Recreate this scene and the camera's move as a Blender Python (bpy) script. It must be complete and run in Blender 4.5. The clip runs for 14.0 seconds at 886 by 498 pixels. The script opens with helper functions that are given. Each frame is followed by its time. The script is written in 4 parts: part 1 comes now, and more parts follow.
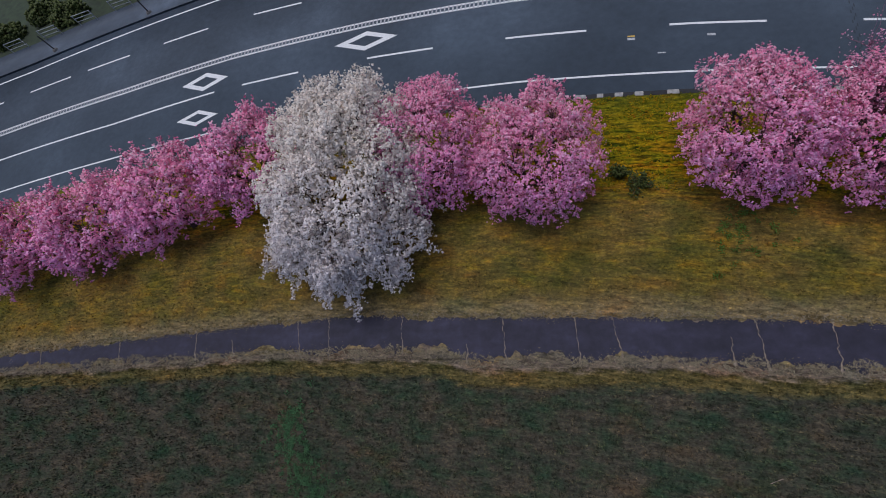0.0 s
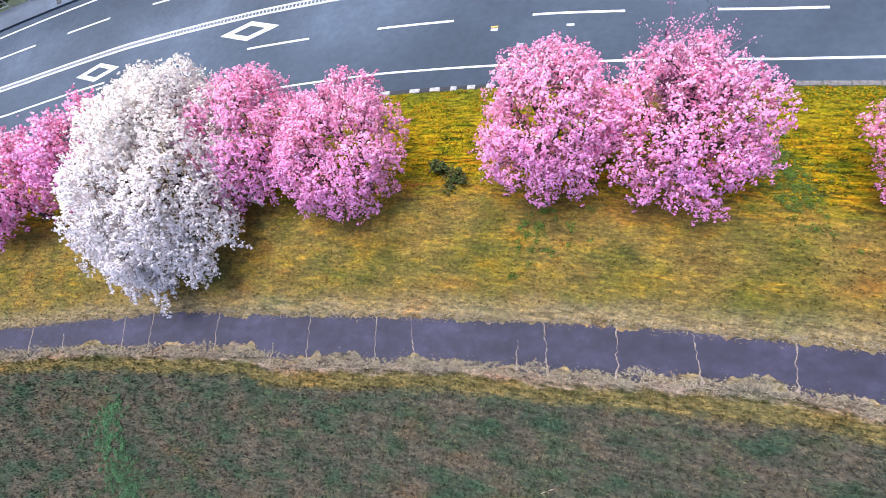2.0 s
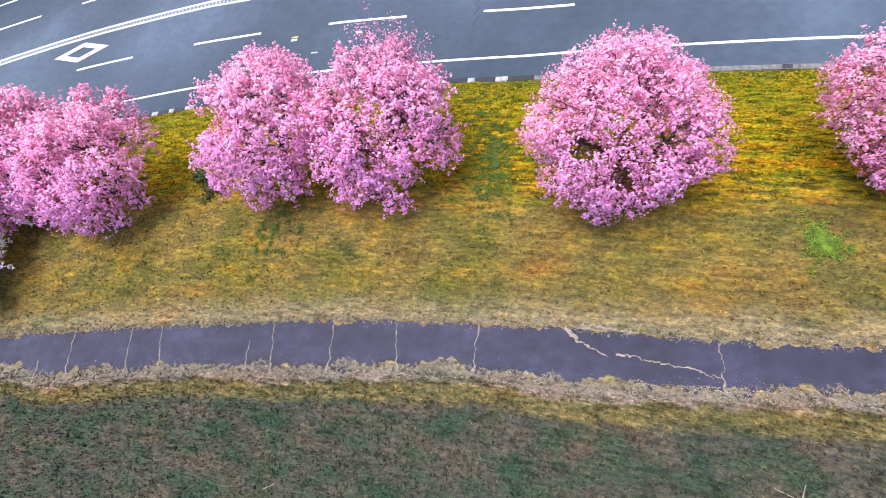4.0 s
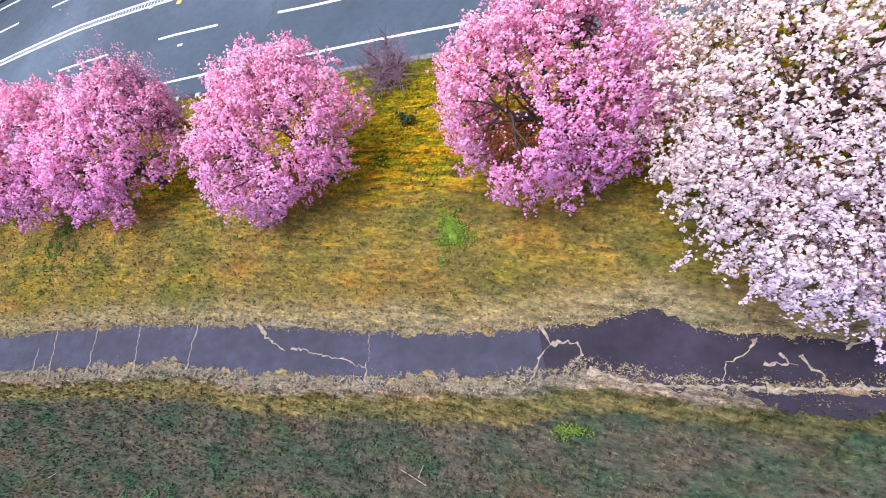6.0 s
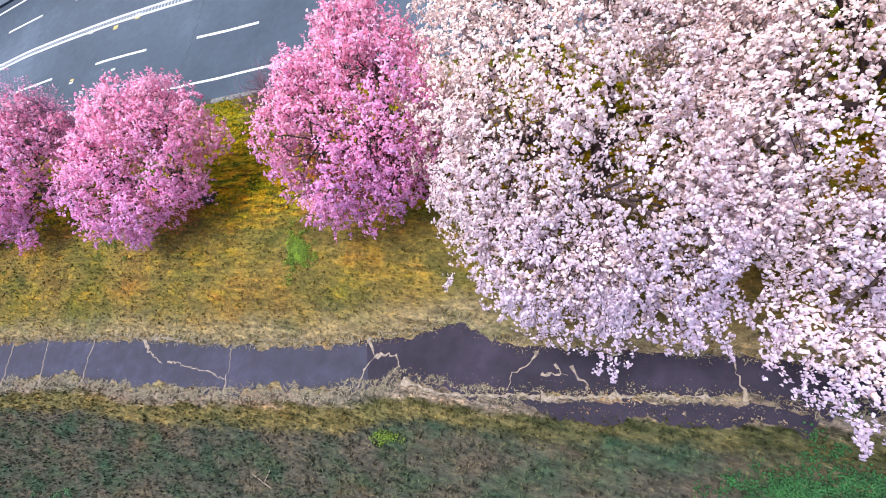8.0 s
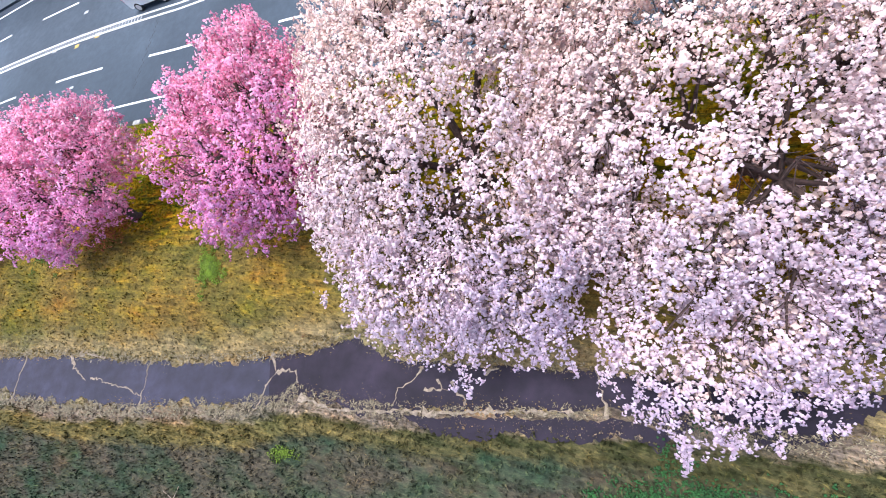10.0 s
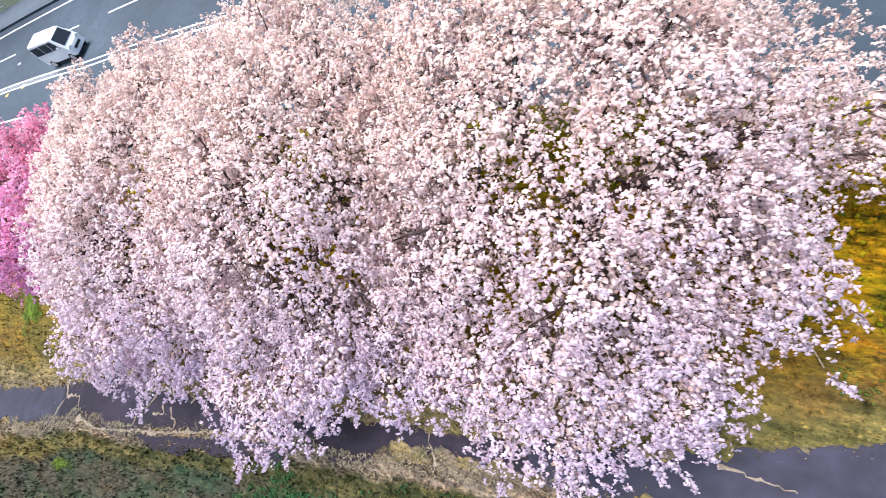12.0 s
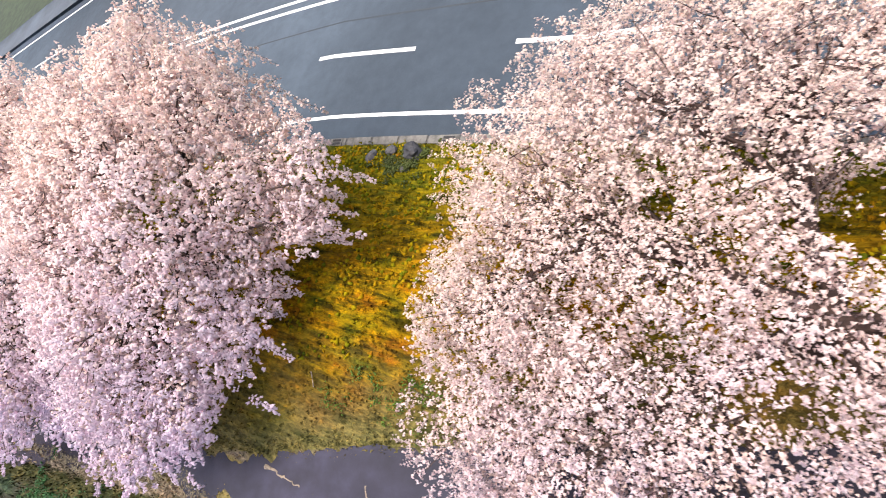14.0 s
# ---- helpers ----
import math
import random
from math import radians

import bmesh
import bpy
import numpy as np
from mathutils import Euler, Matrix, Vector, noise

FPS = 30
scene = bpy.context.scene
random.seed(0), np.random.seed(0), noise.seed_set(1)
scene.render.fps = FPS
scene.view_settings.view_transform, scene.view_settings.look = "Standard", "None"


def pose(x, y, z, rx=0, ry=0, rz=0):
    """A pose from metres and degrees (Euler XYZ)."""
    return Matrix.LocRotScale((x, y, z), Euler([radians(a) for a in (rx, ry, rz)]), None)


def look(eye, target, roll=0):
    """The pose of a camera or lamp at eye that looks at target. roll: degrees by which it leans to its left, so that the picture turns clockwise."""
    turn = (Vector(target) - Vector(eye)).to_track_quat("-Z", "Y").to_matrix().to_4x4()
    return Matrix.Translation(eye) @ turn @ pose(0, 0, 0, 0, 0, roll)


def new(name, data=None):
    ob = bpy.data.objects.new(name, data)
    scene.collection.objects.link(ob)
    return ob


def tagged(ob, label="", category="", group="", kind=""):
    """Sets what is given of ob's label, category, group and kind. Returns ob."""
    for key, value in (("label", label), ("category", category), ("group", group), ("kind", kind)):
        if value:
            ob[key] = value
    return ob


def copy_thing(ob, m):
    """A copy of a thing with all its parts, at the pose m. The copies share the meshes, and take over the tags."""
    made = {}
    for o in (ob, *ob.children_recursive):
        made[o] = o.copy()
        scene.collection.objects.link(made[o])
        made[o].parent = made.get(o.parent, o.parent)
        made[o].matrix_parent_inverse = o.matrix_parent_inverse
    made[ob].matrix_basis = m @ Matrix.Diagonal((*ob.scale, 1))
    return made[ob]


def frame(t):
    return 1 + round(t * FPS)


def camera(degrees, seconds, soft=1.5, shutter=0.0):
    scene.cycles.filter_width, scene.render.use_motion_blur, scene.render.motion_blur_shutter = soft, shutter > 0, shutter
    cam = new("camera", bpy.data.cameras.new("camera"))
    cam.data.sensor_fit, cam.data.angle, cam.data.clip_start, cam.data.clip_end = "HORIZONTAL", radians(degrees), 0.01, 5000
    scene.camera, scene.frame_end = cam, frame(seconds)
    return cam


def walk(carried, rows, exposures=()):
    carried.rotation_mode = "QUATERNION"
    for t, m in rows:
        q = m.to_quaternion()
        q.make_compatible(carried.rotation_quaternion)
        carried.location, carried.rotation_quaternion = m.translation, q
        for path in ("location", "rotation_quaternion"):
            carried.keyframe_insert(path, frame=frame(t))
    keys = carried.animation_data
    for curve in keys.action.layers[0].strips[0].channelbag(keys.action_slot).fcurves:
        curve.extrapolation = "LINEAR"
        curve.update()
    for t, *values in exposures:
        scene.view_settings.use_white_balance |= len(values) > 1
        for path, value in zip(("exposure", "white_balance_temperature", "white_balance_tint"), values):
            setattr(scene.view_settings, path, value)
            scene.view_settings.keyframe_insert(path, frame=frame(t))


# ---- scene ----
cam = camera(92.68, 14.0, soft=0.95, shutter=0.12)
PATH = [
    (0.0, (-0.022, -0.003, 19.233), (-4.246, 7.771, 1.297), -31.392),
    (0.5, (1.400, 0.164, 18.675), (-2.491, 7.909, 0.651), -29.834),
    (1.0, (3.935, 0.295, 17.859), (-0.212, 8.047, -0.105), -31.443),
    (1.5, (6.269, 0.364, 17.264), (2.004, 8.071, -0.692), -32.259),
    (2.0, (8.513, 0.362, 16.634), (3.934, 7.915, -1.310), -33.076),
    (4.5, (21.526, -0.536, 13.931), (17.719, 7.346, -4.051), -32.826),
    (5.0, (24.683, -0.674, 13.164), (20.033, 6.911, -4.748), -39.185),
    (5.5, (27.482, -0.777, 12.534), (22.278, 6.546, -5.335), -43.738),
    (6.0, (30.229, -0.862, 11.984), (24.516, 6.228, -5.823), -47.815),
    (6.5, (32.321, -0.921, 11.525), (26.256, 6.059, -6.209), -50.420),
    (7.0, (33.896, -1.003, 11.342), (27.729, 5.923, -6.378), -51.392),
    (9.5, (37.051, -1.309, 10.592), (31.205, 6.205, -6.997), -48.147),
    (10.0, (38.311, -1.328, 10.245), (32.234, 6.151, -7.280), -49.797),
    (10.5, (39.930, -1.334, 10.041), (33.737, 5.994, -7.507), -51.362),
    (11.0, (42.312, -1.414, 10.935), (36.762, 5.785, -6.880), -47.877),
    (11.5, (44.940, -1.388, 10.394), (38.924, 5.469, -7.404), -52.377),
    (12.0, (47.698, -2.049, 9.818), (41.427, 5.875, -7.441), -48.950),
    (12.5, (50.290, -2.650, 9.073), (43.616, 6.131, -7.610), -47.766),
    (13.0, (52.741, -2.598, 8.635), (45.932, 5.597, -8.290), -50.544),
    (13.5, (54.930, -2.689, 8.223), (47.943, 5.303, -8.728), -52.691),
    (14.0, (57.427, -2.940, 7.670), (49.935, 4.970, -9.102), -56.507),
]
walk(cam, [(t, look(eye, target, roll)) for t, eye, target, roll in PATH],
     [(0.0, -1.05, 5850, 13), (0.5, -0.05, 5850, 13), (1.0, 0.66, 5850, 13), (1.4, 0.78, 5850, 14), (6.0, 0.84, 5900, 13), (9.0, 0.78, 5950, 10), (11.0, 0.78, 6000, 9), (12.5, 0.88, 6300, 7), (14.0, 0.88, 6900, 10)])

# ---- world, sun, exposure ----
world = bpy.data.worlds.new("overcast_sky")
scene.world = world
world.use_nodes = True
wn = world.node_tree.nodes
sky = wn.new("ShaderNodeTexSky")
sky.sky_type = "NISHITA"
sky.sun_disc = False
sky.sun_elevation, sky.sun_rotation = radians(77), radians(304)
sky.air_density, sky.dust_density, sky.ozone_density = 1.0, 3.0, 1.0
world.node_tree.links.new(sky.outputs[0], wn["Background"].inputs[0])
wn["Background"].inputs[1].default_value = 0.15
sun = new("sun", bpy.data.lights.new("sun", "SUN"))
sun.data.energy, sun.data.angle, sun.data.color = 3.0, radians(40), (1.0, 0.95, 0.90)
sun.matrix_world = look((-6, 4, 32), (0, 0, 0))

# ---- materials ----


def nodes_of(name):
    m = bpy.data.materials.new(name)
    m.use_nodes = True
    nt = m.node_tree
    return m, nt, nt.nodes["Principled BSDF"]


def add(nt, kind, **values):
    n = nt.nodes.new(kind)
    for k, v in values.items():
        n.inputs[k.replace("_", " ")].default_value = v
    return n


def noise_tex(nt, scale, detail=4.0, rough=0.6, stretch=None, dim="Object"):
    co = nt.nodes.new("ShaderNodeTexCoord")
    tex = add(nt, "ShaderNodeTexNoise", Scale=scale, Detail=detail, Roughness=rough)
    if stretch:
        mp = nt.nodes.new("ShaderNodeMapping")
        mp.inputs["Scale"].default_value = stretch
        nt.links.new(co.outputs[dim], mp.inputs[0])
        nt.links.new(mp.outputs[0], tex.inputs["Vector"])
    else:
        nt.links.new(co.outputs[dim], tex.inputs["Vector"])
    return tex.outputs["Fac"]


def turf_noise(nt, scale, detail=4.0, rough=0.6, stretch=(1, 1, 1)):
    """Noise that runs along the bend of the bank."""
    a = nt.nodes.new("ShaderNodeAttribute")
    a.attribute_name = "along"
    mp = nt.nodes.new("ShaderNodeMapping")
    mp.inputs["Scale"].default_value = stretch
    tex = add(nt, "ShaderNodeTexNoise", Scale=scale, Detail=detail, Roughness=rough)
    nt.links.new(a.outputs["Vector"], mp.inputs[0])
    nt.links.new(mp.outputs[0], tex.inputs["Vector"])
    return tex.outputs["Fac"]


def ramp(nt, fac, stops, mode="LINEAR"):
    r = nt.nodes.new("ShaderNodeValToRGB")
    r.color_ramp.interpolation = mode
    el = r.color_ramp.elements
    while len(el) < len(stops):
        el.new(0.5)
    for e, (p, c) in zip(el, stops):
        e.position, e.color = p, (*c, 1)
    nt.links.new(fac, r.inputs[0])
    return r.outputs[0]


def mix(nt, fac, a, b, mode="MIX"):
    n = nt.nodes.new("ShaderNodeMix")
    n.data_type, n.blend_type = "RGBA", mode
    if isinstance(fac, (int, float)):
        n.inputs[0].default_value = fac
    else:
        nt.links.new(fac, n.inputs[0])
    for sock, v in ((n.inputs[6], a), (n.inputs[7], b)):
        if isinstance(v, tuple):
            sock.default_value = (*v, 1)
        else:
            nt.links.new(v, sock)
    return n.outputs[2]


def math_node(nt, op, a, b=0.0, clamp=False):
    n = nt.nodes.new("ShaderNodeMath")
    n.operation, n.use_clamp = op, clamp
    for sock, v in ((n.inputs[0], a), (n.inputs[1], b)):
        if isinstance(v, (int, float)):
            sock.default_value = v
        else:
            nt.links.new(v, sock)
    return n.outputs[0]


def bump(nt, bsdf, fac, strength, distance):
    b = add(nt, "ShaderNodeBump", Strength=strength, Distance=distance)
    nt.links.new(fac, b.inputs["Height"])
    nt.links.new(b.outputs[0], bsdf.inputs["Normal"])


def attr(nt, name):
    a = nt.nodes.new("ShaderNodeAttribute")
    a.attribute_name = name
    return a.outputs["Fac"]


def plain(name, colour, rough=0.6, metal=0.0, vary=0.15, scale=6.0):
    m, nt, p = nodes_of(name)
    n = noise_tex(nt, scale, 5)
    dark = tuple(c * (1 - vary) for c in colour)
    light = tuple(min(1, c * (1 + vary)) for c in colour)
    nt.links.new(ramp(nt, n, [(0.3, dark), (0.7, light)]), p.inputs["Base Color"])
    p.inputs["Roughness"].default_value, p.inputs["Metallic"].default_value = rough, metal
    return m


def blossom_material(name, stops, near, lilac=0.8, sheer=0.28):
    """Petals: each clump takes its own tint, the lens's colour cast is painted in as the colour near towards a crown's
    lower, -y side, and some light comes through.
    """
    m, nt, p = nodes_of(name)
    geo = nt.nodes.new("ShaderNodeNewGeometry")
    broad = noise_tex(nt, 0.7, 3)
    f = math_node(nt, "ADD", math_node(nt, "MULTIPLY", geo.outputs["Random Per Island"], 0.5), math_node(nt, "MULTIPLY", broad, 0.5))
    col = ramp(nt, f, stops)
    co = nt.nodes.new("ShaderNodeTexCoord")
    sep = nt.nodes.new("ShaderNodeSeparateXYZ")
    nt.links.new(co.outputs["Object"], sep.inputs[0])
    # colour cast of lens and grade put into the petals, stronger towards -y
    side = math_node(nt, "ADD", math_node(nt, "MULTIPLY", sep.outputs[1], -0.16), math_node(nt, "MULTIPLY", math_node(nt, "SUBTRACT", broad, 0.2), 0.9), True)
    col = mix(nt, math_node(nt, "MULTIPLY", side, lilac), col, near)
    nt.links.new(col, p.inputs["Base Color"])
    p.inputs["Roughness"].default_value = 0.7
    p.inputs["Specular IOR Level"].default_value = 0.2
    # petals stand in round sprays, so their normals lean outwards from the crown
    away = nt.nodes.new("ShaderNodeVectorMath")
    away.operation = "SUBTRACT"
    nt.links.new(co.outputs["Object"], away.inputs[0])
    away.inputs[1].default_value = (0, 0.3, 2.0)
    unit = nt.nodes.new("ShaderNodeVectorMath")
    unit.operation = "NORMALIZE"
    nt.links.new(away.outputs[0], unit.inputs[0])
    both = nt.nodes.new("ShaderNodeMix")
    both.data_type = "VECTOR"
    both.inputs[0].default_value = 0.25
    nt.links.new(geo.outputs["Normal"], both.inputs[4])
    nt.links.new(unit.outputs[0], both.inputs[5])
    nt.links.new(both.outputs[1], p.inputs["Normal"])
    tr = nt.nodes.new("ShaderNodeBsdfTranslucent")
    nt.links.new(col, tr.inputs[0])
    mx = nt.nodes.new("ShaderNodeMixShader")
    mx.inputs[0].default_value = sheer
    out = nt.nodes["Material Output"]
    nt.links.new(p.outputs[0], mx.inputs[1])
    nt.links.new(tr.outputs[0], mx.inputs[2])
    nt.links.new(mx.outputs[0], out.inputs[0])
    return m


# picture cast painted on the path side of the pink crowns
LILAC_CAST = (0.81, 0.33, 0.77)
PINK = blossom_material("pink_petals", [(0.12, (0.88, 0.17, 0.38)), (0.35, (0.94, 0.32, 0.52)), (0.6, (0.96, 0.48, 0.64)), (0.85, (0.96, 0.76, 0.83))], LILAC_CAST, sheer=0.24)
DEEP = blossom_material("deep_pink_petals", [(0.12, (0.87, 0.16, 0.36)), (0.38, (0.93, 0.34, 0.52)), (0.63, (0.95, 0.52, 0.65)), (0.87, (0.95, 0.78, 0.83))], LILAC_CAST, sheer=0.30)
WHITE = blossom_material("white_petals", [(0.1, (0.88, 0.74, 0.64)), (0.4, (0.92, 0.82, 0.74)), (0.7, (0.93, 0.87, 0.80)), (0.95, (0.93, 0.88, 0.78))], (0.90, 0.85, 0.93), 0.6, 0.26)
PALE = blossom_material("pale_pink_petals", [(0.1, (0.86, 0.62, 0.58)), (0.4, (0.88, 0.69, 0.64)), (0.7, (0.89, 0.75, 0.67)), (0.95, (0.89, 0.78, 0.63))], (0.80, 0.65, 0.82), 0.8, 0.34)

# calyx colours, darkened to carry the shade between the blossom heads
BUD_SHADE = {PINK.name: plain("pink_calyx_shade", (0.66, 0.24, 0.36), 0.8, 0, 0.4, 9), DEEP.name: plain("deep_pink_calyx_shade", (0.62, 0.20, 0.32), 0.8, 0, 0.4, 9),
        WHITE.name: plain("white_calyx_shade", (0.70, 0.63, 0.57), 0.8, 0, 0.4, 9), PALE.name: plain("pale_calyx_shade", (0.64, 0.48, 0.45), 0.8, 0, 0.4, 9)}


def bark_material():
    m, nt, p = nodes_of("cherry_bark")
    n = noise_tex(nt, 9, 6, 0.7, (1, 1, 3))
    nt.links.new(ramp(nt, n, [(0.3, (0.025, 0.014, 0.012)), (0.7, (0.10, 0.06, 0.05))]), p.inputs["Base Color"])
    p.inputs["Roughness"].default_value = 0.9
    bump(nt, p, n, 0.6, 0.02)
    return m


BARK = bark_material()


def ground_colour(nt):
    """Dry turf by its band: the rough slope below the path, straw beside it, olive turf, and yellow moss towards the kerb."""
    band = attr(nt, "band")
    big = turf_noise(nt, 0.30, 3, 0.55)
    patch = turf_noise(nt, 0.75, 4, 0.6, (0.7, 1.3, 1))
    mid = turf_noise(nt, 2.6, 5, 0.7, (0.4, 1.7, 1))
    fine = turf_noise(nt, 6.5, 5, 0.72, (0.75, 1.25, 1))
    wob = math_node(nt, "MULTIPLY", math_node(nt, "SUBTRACT", mid, 0.5), 0.10)
    wob2 = math_node(nt, "MULTIPLY", math_node(nt, "SUBTRACT", patch, 0.5), 0.14)
    b = math_node(nt, "ADD", math_node(nt, "ADD", band, wob), wob2)
    rough = ramp(nt, patch, [(0.30, (0.040, 0.076, 0.045)), (0.44, (0.062, 0.076, 0.050)), (0.54, (0.086, 0.080, 0.060)), (0.70, (0.118, 0.096, 0.072))])
    streak = turf_noise(nt, 3.4, 4, 0.65, (0.35, 1.5, 1))
    tint = turf_noise(nt, 1.5, 5, 0.65, (0.6, 1.3, 1))
    moss = ramp(nt, tint, [(0.32, (0.080, 0.110, 0.004)), (0.44, (0.240, 0.205, 0.004)), (0.54, (0.390, 0.245, 0.004)), (0.68, (0.350, 0.125, 0.004))])
    rust = ramp(nt, tint, [(0.30, (0.090, 0.105, 0.004)), (0.42, (0.200, 0.145, 0.004)), (0.54, (0.290, 0.165, 0.004)), (0.66, (0.270, 0.098, 0.004))])
    moss = mix(nt, attr(nt, "rust"), moss, rust)
    moss = mix(nt, 0.9, moss, ramp(nt, streak, [(0.39, (0.14, 0.19, 0.3)), (0.49, (0.85, 0.85, 0.85)), (0.60, (1.4, 1.32, 1.0))]), "MULTIPLY")
    olive = ramp(nt, big, [(0.35, (0.150, 0.130, 0.030)), (0.5, (0.208, 0.154, 0.046)), (0.65, (0.205, 0.132, 0.040))])
    olive = mix(nt, 0.8, olive, ramp(nt, patch, [(0.34, (0.55, 0.62, 0.55)), (0.5, (0.95, 0.95, 0.95)), (0.66, (1.15, 1.08, 1.0))]), "MULTIPLY")
    straw = ramp(nt, mid, [(0.35, (0.190, 0.150, 0.078)), (0.65, (0.320, 0.250, 0.135))])
    straw = mix(nt, math_node(nt, "MULTIPLY", attr(nt, "rust"), 0.8), straw, ramp(nt, mid, [(0.35, (0.080, 0.090, 0.024)), (0.65, (0.190, 0.160, 0.050))]))
    sward = ramp(nt, mid, [(0.35, (0.088, 0.082, 0.030)), (0.65, (0.190, 0.150, 0.060))])

    sward = mix(nt, attr(nt, "dark_verge"), sward, ramp(nt, mid, [(0.35, (0.045, 0.055, 0.022)), (0.65, (0.100, 0.092, 0.044))]))

    def step(lo, hi):
        return ramp(nt, b, [(lo, (0, 0, 0)), (hi, (1, 1, 1))])
    c = mix(nt, step(0.25, 0.30), rough, sward)
    mauve = ramp(nt, mid, [(0.35, (0.132, 0.106, 0.088)), (0.65, (0.295, 0.238, 0.195))])
    c = mix(nt, step(0.36, 0.40), c, mauve)
    c = mix(nt, step(0.455, 0.475), c, straw)
    c = mix(nt, step(0.53, 0.595), c, olive)
    c = mix(nt, step(0.605, 0.72), c, moss)
    lush = math_node(nt, "ADD", band, math_node(nt, "MULTIPLY", math_node(nt, "SUBTRACT", tint, 0.5), 0.7))
    c = mix(nt, math_node(nt, "MULTIPLY", ramp(nt, lush, [(0.84, (0, 0, 0)), (0.98, (1, 1, 1))]), 0.7), c, mix(nt, streak, (0.050, 0.085, 0.008), (0.200, 0.230, 0.010)))
    edge = ramp(nt, band, [(0.95, (0, 0, 0)), (0.995, (1, 1, 1))])
    c = mix(nt, math_node(nt, "MULTIPLY", edge, 0.6), c, (0.085, 0.095, 0.014))
    grit = ramp(nt, fine, [(0.32, (0.42, 0.42, 0.40)), (0.5, (0.80, 0.80, 0.78)), (0.66, (1.45, 1.38, 1.2))])
    c = mix(nt, 0.85, c, grit, "MULTIPLY")
    blot = ramp(nt, mid, [(0.36, (0.50, 0.50, 0.48)), (0.5, (0.95, 0.95, 0.95)), (0.66, (1.35, 1.30, 1.2))])
    c = mix(nt, 0.7, c, blot, "MULTIPLY")
    # faded blotches a metre or two wide, grey-green here and rusty brown there
    stain = turf_noise(nt, 0.42, 4, 0.6, (0.8, 1.5, 1.0))
    c = mix(nt, 0.85, c, ramp(nt, stain, [(0.34, (0.66, 0.80, 0.78)), (0.46, (0.98, 0.98, 0.98)), (0.56, (1.05, 1.02, 0.98)), (0.68, (1.22, 0.98, 0.80))]), "MULTIPLY")
    return c, fine, mid


def turf_material(name, relief=0.8):
    m, nt, p = nodes_of(name)
    c, fine, mid = ground_colour(nt)
    if not relief:
        geo = nt.nodes.new("ShaderNodeNewGeometry")
        c = mix(nt, 1.0, c, ramp(nt, geo.outputs["Random Per Island"], [(0.0, (0.55, 0.56, 0.50)), (0.55, (1.0, 1.0, 0.95)), (1.0, (1.85, 1.72, 1.45))]), "MULTIPLY")
    nt.links.new(c, p.inputs["Base Color"])
    p.inputs["Roughness"].default_value = 0.95
    p.inputs["Specular IOR Level"].default_value = 0.1
    if relief:
        h = math_node(nt, "ADD", math_node(nt, "MULTIPLY", fine, 0.6), mid)
        bump(nt, p, h, relief, 0.14)
    return m


TURF = turf_material("dry_turf")
BLADES = turf_material("grass_blades", 0)


def asphalt(name, colour, streak, patch=0.12, gloss=0.5):
    m, nt, p = nodes_of(name)
    grain = noise_tex(nt, 60, 3, 0.8)
    worn = noise_tex(nt, 0.5, 4, 0.6, streak)
    blot = noise_tex(nt, 2.2, 5, 0.6)
    lo = tuple(c * 0.7 for c in colour)
    hi = tuple(c * 1.5 for c in colour)
    c = ramp(nt, worn, [(0.33, lo), (0.52, colour), (0.68, hi)])
    c = mix(nt, 0.5, c, ramp(nt, blot, [(0.3, (1 - patch * 3,) * 3), (0.7, (1 + patch,) * 3)]), "MULTIPLY")
    c = mix(nt, 0.5, c, ramp(nt, grain, [(0.3, (0.7, 0.7, 0.7)), (0.7, (1.25, 1.25, 1.25))]), "MULTIPLY")
    nt.links.new(c, p.inputs["Base Color"])
    p.inputs["Roughness"].default_value = 0.75
    p.inputs["Specular IOR Level"].default_value = gloss
    bump(nt, p, grain, 0.3, 0.01)
    return m


ROAD = asphalt("road_asphalt", (0.068, 0.088, 0.114), (0.15, 0.15, 1), 0.12, 0.25)
PATHWAY = asphalt("path_asphalt", (0.030, 0.028, 0.050), (0.7, 1.6, 1), 0.25, 0.4)
# darker asphalt, its colour deepened for the shade of the trees
DARKPATH = asphalt("darker_path_asphalt", (0.023, 0.017, 0.030), (0.7, 1.2, 1), 0.25, 0.25)
PAVING = asphalt("pavement_concrete", (0.075, 0.095, 0.125), (0.4, 0.4, 1))


def paint_material():
    m, nt, p = nodes_of("worn_white_paint")
    n = noise_tex(nt, 9, 6, 0.75)
    nt.links.new(ramp(nt, n, [(0.30, (0.30, 0.31, 0.33)), (0.45, (0.74, 0.74, 0.73)), (0.8, (0.82, 0.82, 0.80))]), p.inputs["Base Color"])
    p.inputs["Roughness"].default_value = 0.6
    return m


PAINT = paint_material()
YELLOW = plain("worn_yellow_paint", (0.55, 0.36, 0.07), 0.6, 0, 0.4, 14)
FADED = plain("faded_white_paint", (0.42, 0.43, 0.44), 0.7, 0, 0.5, 16)
CONCRETE = plain("kerb_concrete", (0.140, 0.132, 0.122), 0.85, 0, 0.45, 5)
PALEKERB = plain("pale_old_kerb", (0.34, 0.33, 0.31), 0.85, 0, 0.35, 5)
TAR = plain("road_tar", (0.028, 0.036, 0.046), 0.7)
# near-black colour that stands in for the shade inside openings
HOLLOW = plain("dark_opening", (0.02, 0.02, 0.022), 0.8)
STRAW = plain("straw_in_cracks", (0.25, 0.20, 0.15), 0.95, 0, 0.5, 12)
STEEL = plain("galvanised_steel", (0.55, 0.55, 0.56), 0.45, 0.6)
